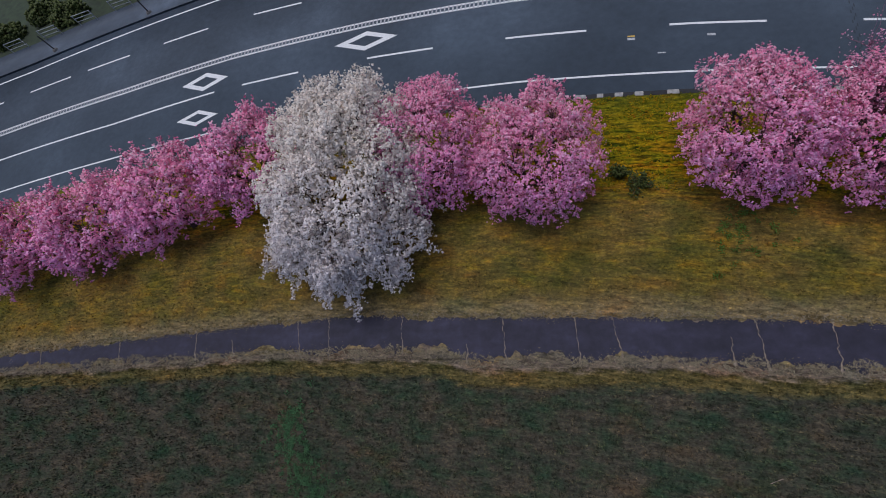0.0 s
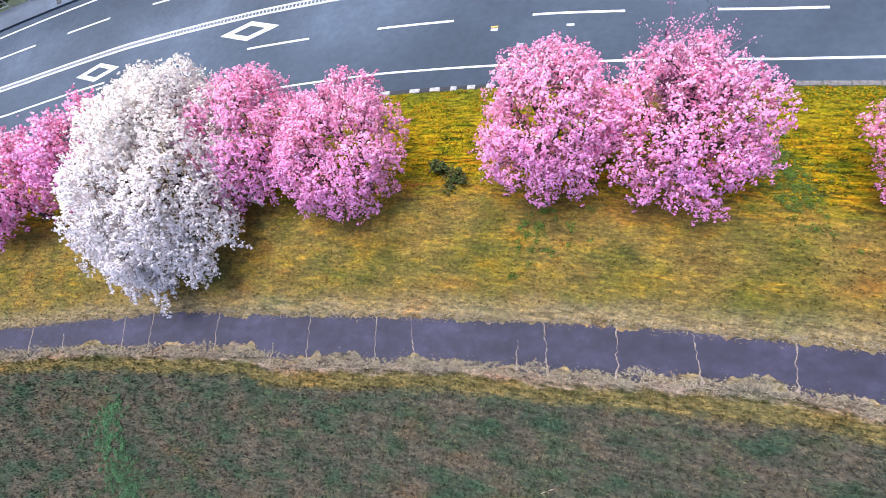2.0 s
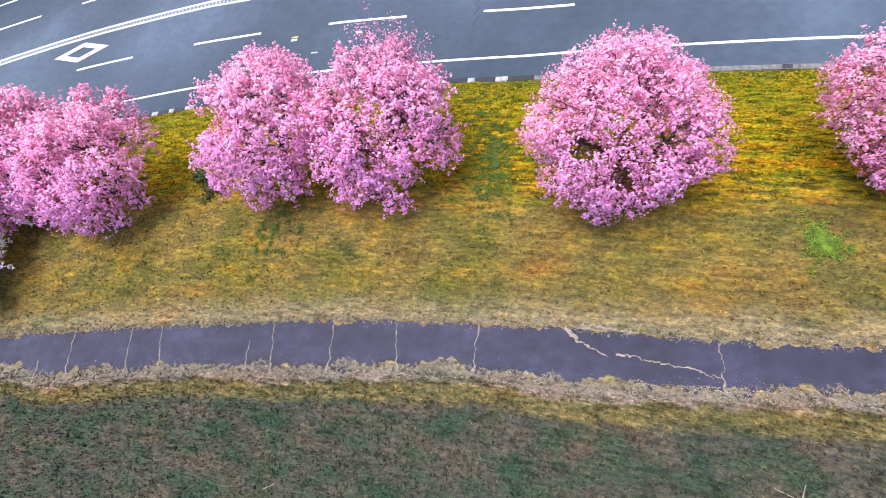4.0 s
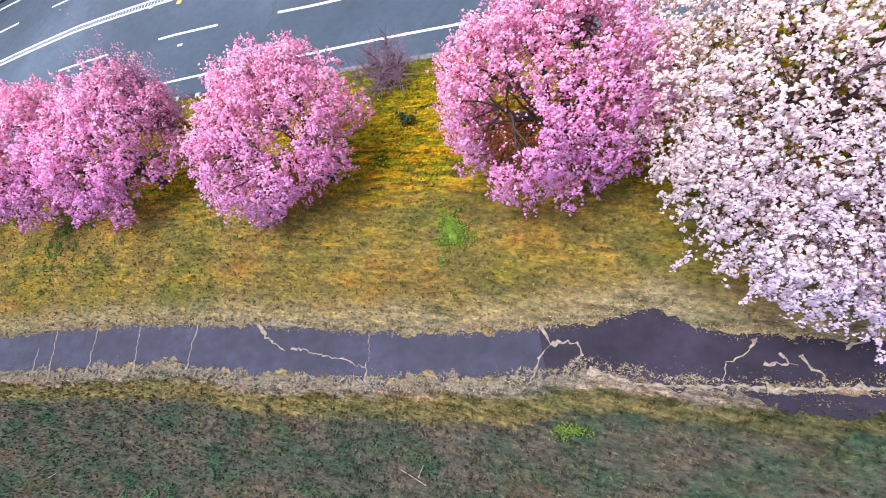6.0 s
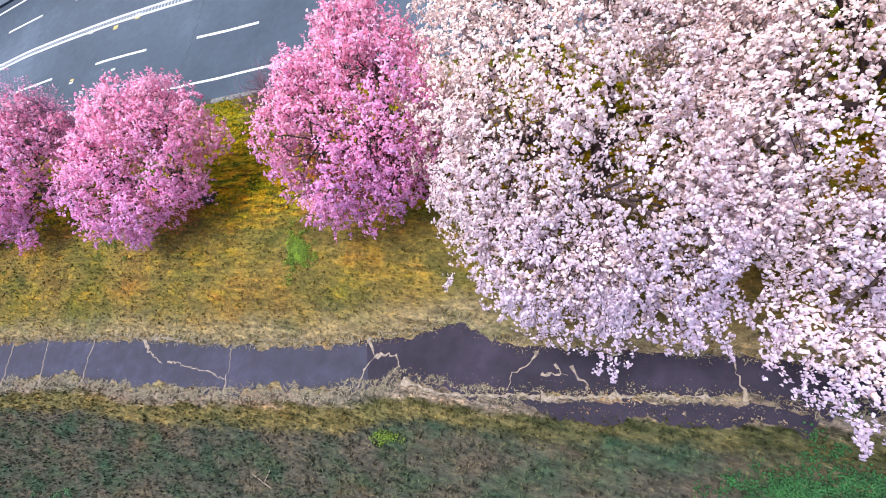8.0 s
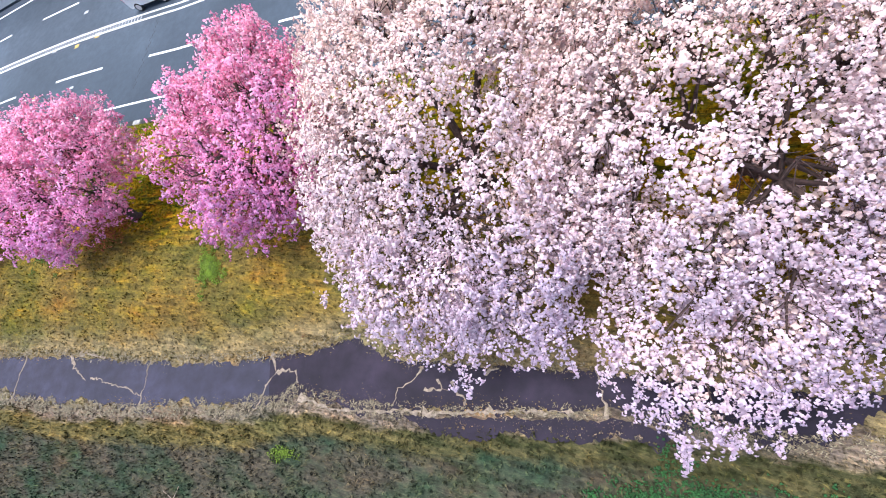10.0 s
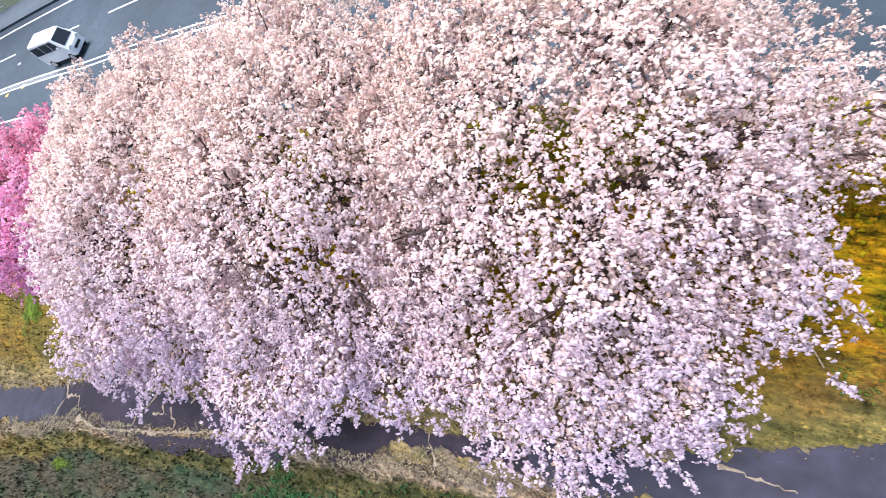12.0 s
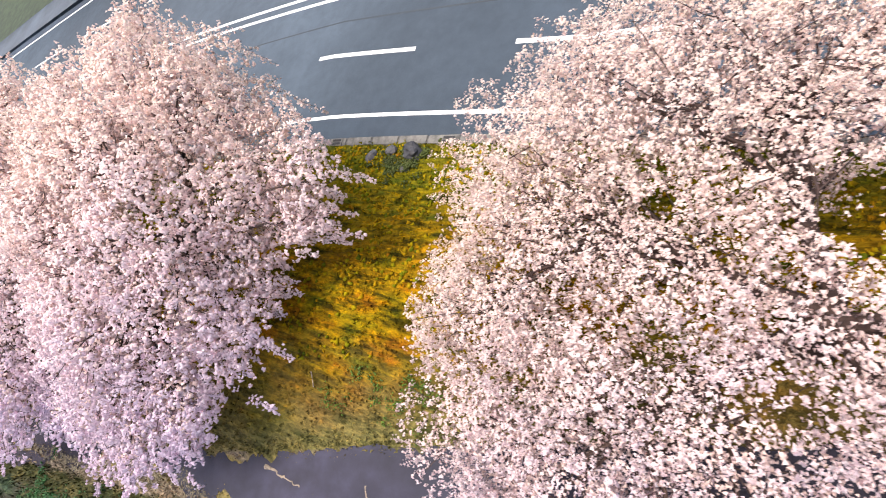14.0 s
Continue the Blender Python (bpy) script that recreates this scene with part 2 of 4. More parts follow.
DARKSTEEL = plain("dark_brown_steel", (0.06, 0.05, 0.055), 0.5, 0.3)
LEAF = plain("shrub_leaf", (0.055, 0.072, 0.008), 0.7, 0, 0.5, 3)
GREENLEAF = plain("weed_leaf", (0.150, 0.230, 0.012), 0.7, 0, 0.5, 5)
SLOPEWEED = plain("slope_weed_leaf", (0.055, 0.140, 0.050), 0.7, 0, 0.5, 5)
FRESH = plain("fresh_grass_blade", (0.080, 0.140, 0.010), 0.7, 0, 0.5, 5)
CLOVER = plain("clover_leaf", (0.022, 0.095, 0.020), 0.7, 0, 0.5, 5)
STONE = plain("grey_stone", (0.10, 0.095, 0.10), 0.85, 0, 0.4, 7)
VANWHITE = plain("white_car_paint", (0.78, 0.80, 0.80), 0.25, 0, 0.04)
GLASS = plain("dark_car_glass", (0.015, 0.02, 0.025), 0.08)
RUBBER = plain("tyre_rubber", (0.02, 0.02, 0.02), 0.85)
LAMPRED = plain("tail_lamp_red", (0.4, 0.02, 0.02), 0.3)
LAMPCLEAR = plain("headlamp_glass", (0.7, 0.72, 0.72), 0.15)
COPPER = plain("coppery_young_leaf", (0.36, 0.10, 0.035), 0.7, 0, 0.5, 4)
TWIG = plain("bare_twig", (0.22, 0.13, 0.17), 0.9)

# ---- helpers for building ----


def link(name, me, mat, parent=None, label="", kind=""):
    me.materials.append(mat)
    ob = new(name, me)
    if parent:
        ob.parent = parent
    return tagged(ob, label, kind=kind)


def part(name, bm, mat, parent=None, label="", kind="", smooth=False):
    me = bpy.data.meshes.new(name)
    bm.to_mesh(me)
    bm.free()
    if smooth:
        me.polygons.foreach_set("use_smooth", [True] * len(me.polygons))
    return link(name, me, mat, parent, label, kind)


def mesh_of(name, verts, faces, size):
    """A mesh from arrays: verts (n, 3), faces (m, size)."""
    me = bpy.data.meshes.new(name)
    v, f = np.asarray(verts, np.float32), np.asarray(faces, np.int32)
    me.vertices.add(len(v))
    me.vertices.foreach_set("co", v.ravel())
    me.loops.add(f.size)
    me.loops.foreach_set("vertex_index", f.ravel())
    me.polygons.add(len(f))
    me.polygons.foreach_set("loop_start", np.arange(0, f.size, size, dtype=np.int32))
    me.polygons.foreach_set("loop_total", np.full(len(f), size, np.int32))
    me.update(calc_edges=True)
    me.validate()
    return me


def box(bm, size, at, turn=0.0, bevel=0.0):
    r = bmesh.ops.create_cube(bm, size=1)
    m = Matrix.Translation(at) @ Matrix.Rotation(turn, 4, "Z") @ Matrix.Diagonal((*size, 1))
    bmesh.ops.transform(bm, matrix=m, verts=r["verts"])
    if bevel:
        es = list({e for v in r["verts"] for e in v.link_edges})
        bmesh.ops.bevel(bm, geom=es, offset=bevel, segments=2, affect="EDGES")
    return bm


def boxed(size, at, turn=0.0, bevel=0.0):
    return box(bmesh.new(), size, at, turn, bevel)


def base_at(name, x, y, z, turn=0.0):
    e = new(name)
    e.matrix_world = pose(x, y, z, 0, 0, math.degrees(turn))
    return e


def tubes(name, strands, sides=5):
    """Strands are lists of (point, radius); all of them in one mesh."""
    vs, fs, n0 = [], [], 0
    ring = np.linspace(0, 2 * np.pi, sides, endpoint=False)
    for st in strands:
        pts = np.array([p for p, _ in st], float)
        rad = np.array([r for _, r in st], float)
        d = np.gradient(pts, axis=0)
        d /= np.linalg.norm(d, axis=1)[:, None] + 1e-9
        ref = np.where(np.abs(d[:, 2:3]) > 0.9, [[1.0, 0, 0]], [[0, 0, 1.0]])
        a = np.cross(d, ref)
        a /= np.linalg.norm(a, axis=1)[:, None] + 1e-9
        b = np.cross(d, a)
        v = pts[:, None] + rad[:, None, None] * (np.cos(ring)[None, :, None] * a[:, None] + np.sin(ring)[None, :, None] * b[:, None])
        vs.append(v.reshape(-1, 3))
        for i in range(len(st) - 1):
            for k in range(sides):
                k2 = (k + 1) % sides
                fs.append((n0 + i * sides + k, n0 + i * sides + k2, n0 + (i + 1) * sides + k2, n0 + (i + 1) * sides + k))
        n0 += len(st) * sides
    me = mesh_of(name, np.concatenate(vs), fs, 4)
    me.polygons.foreach_set("use_smooth", [True] * len(me.polygons))
    return me


# ---- plan: the road is an arc, the path winds beside it ----
RC = np.array((-17.29, -150.54))
R_EDGE, R_LANE, R_MID, R_FAR_LANE, R_FAR_EDGE = 171.33, 173.94, 177.61, 181.81, 185.14
R_KERB, R_FAR_KERB = 170.15, 186.1
ROAD_Z = -1.34


BEND_X = [-60, -45, -32, -22, -10, 0, 10, 20, 30, 50, 58, 80]
BEND = {
    R_EDGE: [-1.9, -1.6, -1.25, -0.85, -0.5, -0.3, -0.45, -0.65, -0.35, 0.28, 0.05, 0],
    R_LANE: [-1.0, -0.6, -0.25, 0.6, 0.9, 0.85, 0.55, -0.1, -0.25, 0.25, -0.4, -0.4],
    R_MID: [-1.4, -1.0, -0.5, 0.3, 0.7, 0.8, 0.3, -0.35, -0.25, -0.4, -0.6, -0.6],
    R_FAR_LANE: [-1.5, -1.1, -0.3, 0.5, 0.5, 0.4, 0.1, 0.0, 0.3, 0.1, 0, 0],
    R_FAR_EDGE: [-2.0, -1.5, -0.3, 0.6, 0.3, 0.4, 0.4, 0.5, 0.9, 0.5, 0.5, 0.5],
    R_KERB: [-2.4, -2.0, -1.7, -1.4, -1.0, -0.7, -0.65, -0.9, -0.65, 0.5, 0.5, 0.5],
}
BEND[R_FAR_KERB] = BEND[R_FAR_EDGE]


def bent(line, x):
    """The radius of a line of the road where it passes x: its lanes widen a little towards the crossing."""
    return line + np.interp(x, BEND_X, BEND[line])


def on_arc(r, a):
    """The point of an arc of radius r at the bearing a (radians from +y, clockwise)."""
    return RC[0] + r * math.sin(a), RC[1] + r * math.cos(a)


def arc_at(x, r):
    return math.asin((x - RC[0]) / r)


UPPER_X = [-80, -45, -32, -24, -14, -9, -3, 4.7, 10.7, 16.3, 19, 24, 28.5, 30.2, 31.9, 33.2, 36, 40.8, 44, 48.4, 53.6, 62, 100]
UPPER_Y = [1.5, 3.4, 4.05, 4.5, 4.95, 5.15, 4.7, 4.25, 3.75, 3.0, 2.6, 1.6, 1.0, 0.95, 1.1, 0.25, -0.3, -1.4, -2.1, -2.75, -3.15, -4.0, -9.0]
LOWER_X = [-80, -45, -32, -24, -14, -4.6, -3.6, 4.7, 8.2, 12.7, 16, 19, 23, 27.4, 30, 33.5, 38, 41, 44, 46, 48.5, 53.6, 62, 100]
LOWER_Y = [0.6, 2.4, 3.2, 3.25, 3.5, 3.15, 2.7, 2.5, 2.1, 1.75, 1.45, 0.7, 0.25, -0.3, -0.25, -1.05, -1.6, -2.35, -2.8, -3.3, -4.3, -5.0, -6.0, -11.0]


def path_upper(x):
    return np.interp(x, UPPER_X, UPPER_Y)


def path_lower(x):
    return np.interp(x, LOWER_X, LOWER_Y)


def lumps(x, y, s):
    """Cheap smooth unevenness, about -1 to 1."""
    return (np.sin(x * 1.7 * s + 1.3 * np.sin(y * 1.1 * s)) + np.sin(y * 2.3 * s + 1.7 * np.sin(x * 0.9 * s + 2)) + np.sin((x + y) * 3.1 * s + 0.7)) / 3


def kerb_y(x):
    return np.sqrt(np.maximum(bent(R_KERB, x) ** 2 - (np.clip(x, -150, 130) - RC[0]) ** 2, 1)) + RC[1]


def ground_height(x, y):
    """Height of the turf: a low bank between path and kerb, falling away below the path."""
    up, lo, ke = path_upper(x), path_lower(x), kerb_y(x)
    s = np.clip((y - up) / np.maximum(ke - up, 1), 0, 1)
    rise = 0.85 * np.sin(np.pi * np.clip(s / 0.66, 0, 1)) ** 1.2 * (s < 0.66)
    fall = -1.22 * np.clip((s - 0.30) / 0.70, 0, 1) ** 1.5
    bank = rise + fall
    d = np.maximum(lo - y, 0)
    slope = -np.where(d < 1, 0.1 * d, 0.1 + 0.36 * (d - 1))
    slope = np.maximum(slope, -7.0)
    h = np.where(y > up, bank, np.where(y < lo, slope, 0.0))
    h = h + 0.03 * lumps(x, y, 2.4) * np.where((y > up + 0.3) | (y < lo - 0.3), 1, 0)
    r = np.hypot(x - RC[0], y - RC[1])
    return np.where(r > bent(R_KERB, x) - 0.02, ROAD_Z - 0.25, h)


def ground_band(x, y):
    """0 far below the path, 0.4 to 0.5 at its edges, 1 at the kerb."""
    up, lo, ke = path_upper(x), path_lower(x), kerb_y(x)
    above = np.minimum(0.5 + (0.085 + 0.05 * np.clip((x - 40) / 8, 0, 1)) * (y - up), 0.62 + 0.38 * np.clip((8.5 - (ke - y)) / 8.5, 0, 1))
    below = 0.44 - 0.16 * np.clip(lo - y, 0, 3)
    return np.where(y > up, above, np.where(y < lo, below, 0.47))


def with_band(me, x, y):
    a = me.attributes.new("band", "FLOAT", "POINT")
    a.data.foreach_set("value", ground_band(x, y).astype(np.float32))
    # the moss turns from lemon to rust towards the last trees
    a = me.attributes.new("rust", "FLOAT", "POINT")
    a.data.foreach_set("value", np.clip((x - 40) / 10, 0, 1).astype(np.float32))
    # the verge below the path is darker beyond the long crack
    a = me.attributes.new("dark_verge", "FLOAT", "POINT")
    a.data.foreach_set("value", np.clip((x - 29) / 5, 0, 1).astype(np.float32))
    a = me.attributes.new("along", "FLOAT_VECTOR", "POINT")
    along = np.c_[np.arctan2(x - RC[0], y - RC[1]) * 165, np.hypot(x - RC[0], y - RC[1]), 0 * x]
    a.data.foreach_set("vector", along.astype(np.float32).ravel())


def axis_steps(parts):
    return np.concatenate([np.arange(a, b, s) for a, b, s in parts])


def make_ground():
    xs = axis_steps([(-1500, -300, 200), (-300, -100, 25), (-100, -40, 2), (-40, 66, 0.4), (66, 110, 2), (110, 300, 25), (300, 1600, 200)])
    ys = axis_steps([(-1500, -300, 200), (-300, -60, 20), (-60, -14, 2), (-14, 21, 0.25), (21, 40, 1), (40, 300, 20), (300, 1600, 200)])
    X, Y = np.meshgrid(xs, ys)
    x, y = X.ravel(), Y.ravel()
    z = ground_height(x, y)
    far = np.hypot(x, y) > 320
    z = np.where(far, np.minimum(z, -2), z)
    nx = len(xs)
    i = (np.arange(len(ys) - 1)[:, None] * nx + np.arange(nx - 1)[None]).ravel()
    me = mesh_of("ground", np.c_[x, y, z], np.c_[i, i + 1, i + nx + 1, i + nx], 4)
    me.polygons.foreach_set("use_smooth", [True] * len(me.polygons))
    with_band(me, x, y)
    tagged(link("ground", me, TURF), "dry yellow and olive turf on a low bank", "grass ground", kind="structure")


def arc_strip(name, line, o0, o1, a0, a1, z, mat, parent=None, step=0.004, label="", thick=0.0, line1=None):
    """A band along a line of the road, from offset o0 to o1 of it, between two bearings."""
    n = max(2, int((a1 - a0) / step) + 1)
    a = np.linspace(a0, a1, n)
    x = RC[0] + line * np.sin(a)
    r0 = bent(line, x) + o0
    r1 = bent(line1 or line, x) + o1
    inner = np.c_[RC[0] + r0 * np.sin(a), RC[1] + r0 * np.cos(a), np.full(n, z)]
    outer = np.c_[RC[0] + r1 * np.sin(a), RC[1] + r1 * np.cos(a), np.full(n, z)]
    i = np.arange(n - 1)
    f = [np.c_[i, i + n, i + n + 1, i + 1][:, ::-1]]
    v = [inner, outer]
    if thick:
        v += [inner - (0, 0, thick), outer - (0, 0, thick)]
        f += [np.c_[i + 1, i + 2 * n + 1, i + 2 * n, i], np.c_[i + n, i + 3 * n, i + 3 * n + 1, i + n + 1]]
        f.append(np.array([[0, 2 * n, 3 * n, n], [n - 1, 2 * n - 1, 4 * n - 1, 3 * n - 1]]))
    return link(name, mesh_of(name, np.concatenate(v), np.concatenate(f), 4), mat, parent, label)


def make_road():
    road = arc_strip("road", R_KERB, 0, 0, -0.75, 0.75, ROAD_Z, ROAD, thick=0.2, line1=R_FAR_KERB)
    tagged(road, "grey-blue asphalt road with four curving lanes", "road", kind="structure")
    z = ROAD_Z + 0.004
    for r, o, w in ((R_EDGE, 0, 0.068), (R_FAR_EDGE, 0, 0.085), (R_MID, -0.24, 0.075), (R_MID, 0.24, 0.075)):
        arc_strip("line", r, o - w, o + w, -0.75, 0.75, z, PAINT, road, label="solid white painted line")
    # lane dashes: five metres on, five off; solid before the crossing
    for x, ln in ((-20.5, 4.7), (-10.4, 4.8), (-0.7, 5.0), (8.9, 4.9), (18.0, 4.6), (27.4, 4.6), (36.8, 4.6), (49.4, 4.4), (56.6, 4.4), (63.5, 4.4)):
        a = arc_at(x, R_LANE)
        arc_strip("dash", R_LANE, -0.08, 0.08, a, a + ln / R_LANE, z, PAINT, road, label="white lane dash")
    arc_strip("line", R_LANE, -0.08, 0.08, arc_at(-60, R_LANE), arc_at(-22.9, R_LANE), z, PAINT, road, label="solid white lane line")
    for x in (-51.0, -43.7, -37.5, -29.7, -21.0, -12.5, -4.0, 4.5, 13.0, 20.8, 28.1, 36.0):
        a = arc_at(x, R_FAR_LANE)
        arc_strip("dash", R_FAR_LANE, -0.08, 0.08, a, a + 4.4 / R_FAR_LANE, z, PAINT, road, label="white lane dash")
    # ticks across the middle lines where they grow wide
    for k in range(206):
        a = arc_at(-45 + k * 0.30, R_MID)
        arc_strip("tick", R_MID, -0.36, 0.34, a, a + 0.0006, z + 0.003, FADED, road, label="short white tick")
    a = arc_at(-46.5, R_MID)
    arc_strip("stop_line", R_LANE, 0, 0, a, a + 0.4 / R_MID, z, PAINT, road, label="white stop line", line1=R_MID)
    for x, r, ln, w in ((-10.6, 176.6, 4.9, 1.9), (-24.1, 175.8, 4.2, 1.9), (-23.9, 172.2, 3.6, 1.5)):
        diamond(x, r, ln, w, z, road)
    for x, r, w, mat in ((6.6, 0.55, 0.3, FADED), (6.6, 0.8, 0.2, YELLOW), (10.8, 0.6, 0.3, FADED), (6.9, 3.0, 0.35, FADED), (9.5, 2.6, 0.5, YELLOW), (11.5, 2.9, 0.3, YELLOW), (11.5, 3.2, 0.25, FADED), (8.2, -0.6, 0.15, FADED), (9.0, 5.8, 0.4, FADED), (10.3, 6.6, 0.4, FADED)):
        a = arc_at(x, R_LANE)
        o = r if r > 2 else r - 1.6
        arc_strip("mark", R_LANE, o, o + w * 0.6, a, a + 0.42 / R_LANE, z, mat, road, label="small worn survey mark")
    # tar seam and cracks
    a = arc_at(31, R_LANE)
    arc_strip("seam", R_LANE, 1.5, 1.56, a, a + 0.16, z - 0.001, TAR, road, label="dark tar seam")
    a = arc_at(17.6, R_LANE)
    for k in range(24):
        o = -2.2 + k * 0.24
        b = a + 0.0006 * math.sin(k * 2.1)
        arc_strip("crack", R_LANE, o, o + 0.24, b, b + 0.0003, z - 0.001, TAR, road, label="thin crack across the lane")


def diamond(x, r, ln, w, z, road):
    """A hollow rhombus along the lane."""
    a = arc_at(x, r)
    cx, cy = on_arc(r, a)
    t, o = Vector((math.cos(a), -math.sin(a), 0)), Vector((math.sin(a), math.cos(a), 0))
    c = Vector((cx, cy, z))
    bm = bmesh.new()
    ring = [[bm.verts.new(c + t * (u * ln / 2 * k) + o * (v * w / 2 * k)) for u, v in ((1, 0), (0, 1), (-1, 0), (0, -1))] for k in (1, 0.56)]
    for i in range(4):
        j = (i + 1) % 4
        bm.faces.new((ring[0][i], ring[0][j], ring[1][j], ring[1][i]))
    bmesh.ops.recalc_face_normals(bm, faces=bm.faces)
    part("diamond", bm, PAINT, road, "hollow white diamond marking")


def make_path():
    xs = np.arange(-80, 100, 0.07)
    up, lo = path_upper(xs), path_lower(xs)
    rng = np.random.default_rng(5)

    def ragged(n):
        a = np.convolve(rng.normal(size=n), np.ones(5) / 5, "same") * 0.16
        return a + np.convolve(rng.normal(size=n), np.ones(23) / 23, "same") * 0.35
    # turf has crept over the lower edge in rounded bites
    creep = np.convolve(rng.normal(size=len(xs)), np.hanning(31) / np.hanning(31).sum(), "same")
    bites = 0.30 * np.sqrt(np.clip((creep - 0.02) / 0.25, 0, 1)) * ((xs < 32) | (xs > 39.5))
    up, lo = up + ragged(len(xs)), lo + ragged(len(xs)) + bites
    rows = [lo + (up - lo) * k / 6 for k in range(7)]
    n = len(xs)
    crown = [0.012, 0.03, 0.04, 0.045, 0.04, 0.03, 0.012]
    v = np.concatenate([np.c_[xs, r, np.full(n, c)] for r, c in zip(rows, crown)])
    i = np.concatenate([np.arange(n - 1) + k * n for k in range(6)])
    me = mesh_of("path", v, np.c_[i, i + 1, i + n + 1, i + n], 4)
    me.polygons.foreach_set("use_smooth", [True] * len(me.polygons))
    mid_x = xs[i % n]
    path = tagged(link("path", me, PATHWAY), "worn purple-grey asphalt footpath with grassy cracks", "path", kind="structure")
    # darker asphalt begins at the long curved crack, tree shade put into its colour
    path.data.materials.append(DARKPATH)
    path.data.polygons.foreach_set("material_index", ((mid_x > 28.9) & (mid_x < 45.5)).astype(np.int32))
    # a broken strip of the old edge lies below the straw line
    xe = np.arange(33.2, 39.2, 0.07)
    taper = np.clip(np.minimum(xe - 33.2, 39.2 - xe) / 0.5, 0.05, 1)
    top = path_lower(xe) - 0.11 + 0.04 * np.sin(xe * 5.3) + rng.normal(size=len(xe)) * 0.02
    foot = top - taper * (0.42 + 0.10 * np.sin(xe * 2.9 + 1) + rng.normal(size=len(xe)) * 0.03)
    n = len(xe)
    i = np.arange(n - 1)
    drop = ground_height(xe, foot) + 0.04
    edge = mesh_of("broken_edge", np.concatenate([np.c_[xe, foot, drop], np.c_[xe, top, np.full(n, 0.035)]]), np.c_[i, i + 1, i + n + 1, i + n], 4)
    link("broken_edge", edge, DARKPATH, path, "broken strip of dark asphalt")
    return path


def straw_litter():
    """Dry stalks lying over the edges of the path, thick along the lower one."""
    rng = np.random.default_rng(12)
    n = 70000
    x = rng.uniform(-34, 62, n)
    low = rng.random(n) < 0.74
    deep = 0.12 + 0.30 * np.clip(np.sin(x * 1.9 + 2 * np.sin(x * 0.7)) * np.sin(x * 0.83 + 1) + 0.25 * np.sin(x * 5.1), 0, 1)
    y = np.where(low, path_lower(x) - 0.28 + (0.30 + deep) * rng.random(n) ** 0.8 * 1.0, path_upper(x) + 0.10 + rng.normal(size=n) * 0.09)
    keep = (np.sin(x * 11 + 3 * np.sin(y * 9)) * np.sin(y * 13 + 2 * np.sin(x * 7)) > -0.15) & ~(~low & (x > 43)) & ~((x > 30) & (rng.random(n) < 0.45)) & ~(low & (x > 33.2) & (x < 39.0) & ((y < path_lower(x) - 0.11) | (rng.random(n) < 0.4)))
    x, y = x[keep], y[keep]
    n = len(x)
    a = rng.uniform(0, 6.283, n)
    ln, w = rng.uniform(0.04, 0.11, n), rng.uniform(0.006, 0.016, n)
    z = np.maximum(ground_height(x, y), -0.2) + rng.uniform(0.045, 0.085, n)
    root = np.c_[x, y, z]
    side = np.c_[-np.sin(a) * w, np.cos(a) * w, 0 * a]
    tip = root + np.c_[np.cos(a) * ln, np.sin(a) * ln, rng.normal(size=n) * 0.015]
    v = np.stack([root - side, root + side, tip], 1).reshape(-1, 3)
    tagged(link("straw_litter", mesh_of("straw_litter", v, np.arange(len(v)).reshape(-1, 3), 3), LITTER), "pale dry straw strewn over the path edges", "straw", kind="stuff")


def litter_material():
    m, nt, p = nodes_of("dry_straw_litter")
    geo = nt.nodes.new("ShaderNodeNewGeometry")
    broad = noise_tex(nt, 0.8, 3)
    f = math_node(nt, "ADD", math_node(nt, "MULTIPLY", geo.outputs["Random Per Island"], 0.6), math_node(nt, "MULTIPLY", broad, 0.5))
    nt.links.new(ramp(nt, f, [(0.15, (0.085, 0.070, 0.045)), (0.45, (0.165, 0.135, 0.085)), (0.65, (0.235, 0.195, 0.120)), (0.9, (0.34, 0.29, 0.20))]), p.inputs["Base Color"])
    p.inputs["Roughness"].default_value = 0.9
    return m


LITTER = litter_material()


def crack_strip(points, width, path, seed):
    """A crack grown over with straw: a ragged raised ribbon along the points."""
    rng = np.random.default_rng(seed)
    pts = []
    for (x0, y0), (x1, y1) in zip(points[:-1], points[1:]):
        m = max(3, int(math.hypot(x1 - x0, y1 - y0) / 0.09))
        for k in range(m):
            pts.append((x0 + (x1 - x0) * k / m, y0 + (y1 - y0) * k / m))
    p = np.array(pts + [points[-1]], float)
    p += rng.normal(size=p.shape) * 0.028
    d = np.gradient(p, axis=0)
    d /= np.linalg.norm(d, axis=1)[:, None] + 1e-9
    o = np.c_[-d[:, 1], d[:, 0]]
    w = width * (rng.uniform(0.2, 1.0, len(p)) + 0.9 * (rng.random(len(p)) < 0.12) + 2.2 * np.exp(-np.arange(len(p)) / 2.0))[:, None]
    n = len(p)
    z = 0.052 + rng.uniform(0, 0.02, n)
    v = np.concatenate([np.c_[p - o * w, np.full(n, 0.03)], np.c_[p, z], np.c_[p + o * w, np.full(n, 0.03)]])
    i = np.arange(n - 1)
    f = np.concatenate([np.c_[i, i + 1, i + n + 1, i + n], np.c_[i + n, i + n + 1, i + 2 * n + 1, i + 2 * n]])
    link("crack", mesh_of("crack", v, f, 4), STRAW, path, "crack filled with dry straw")


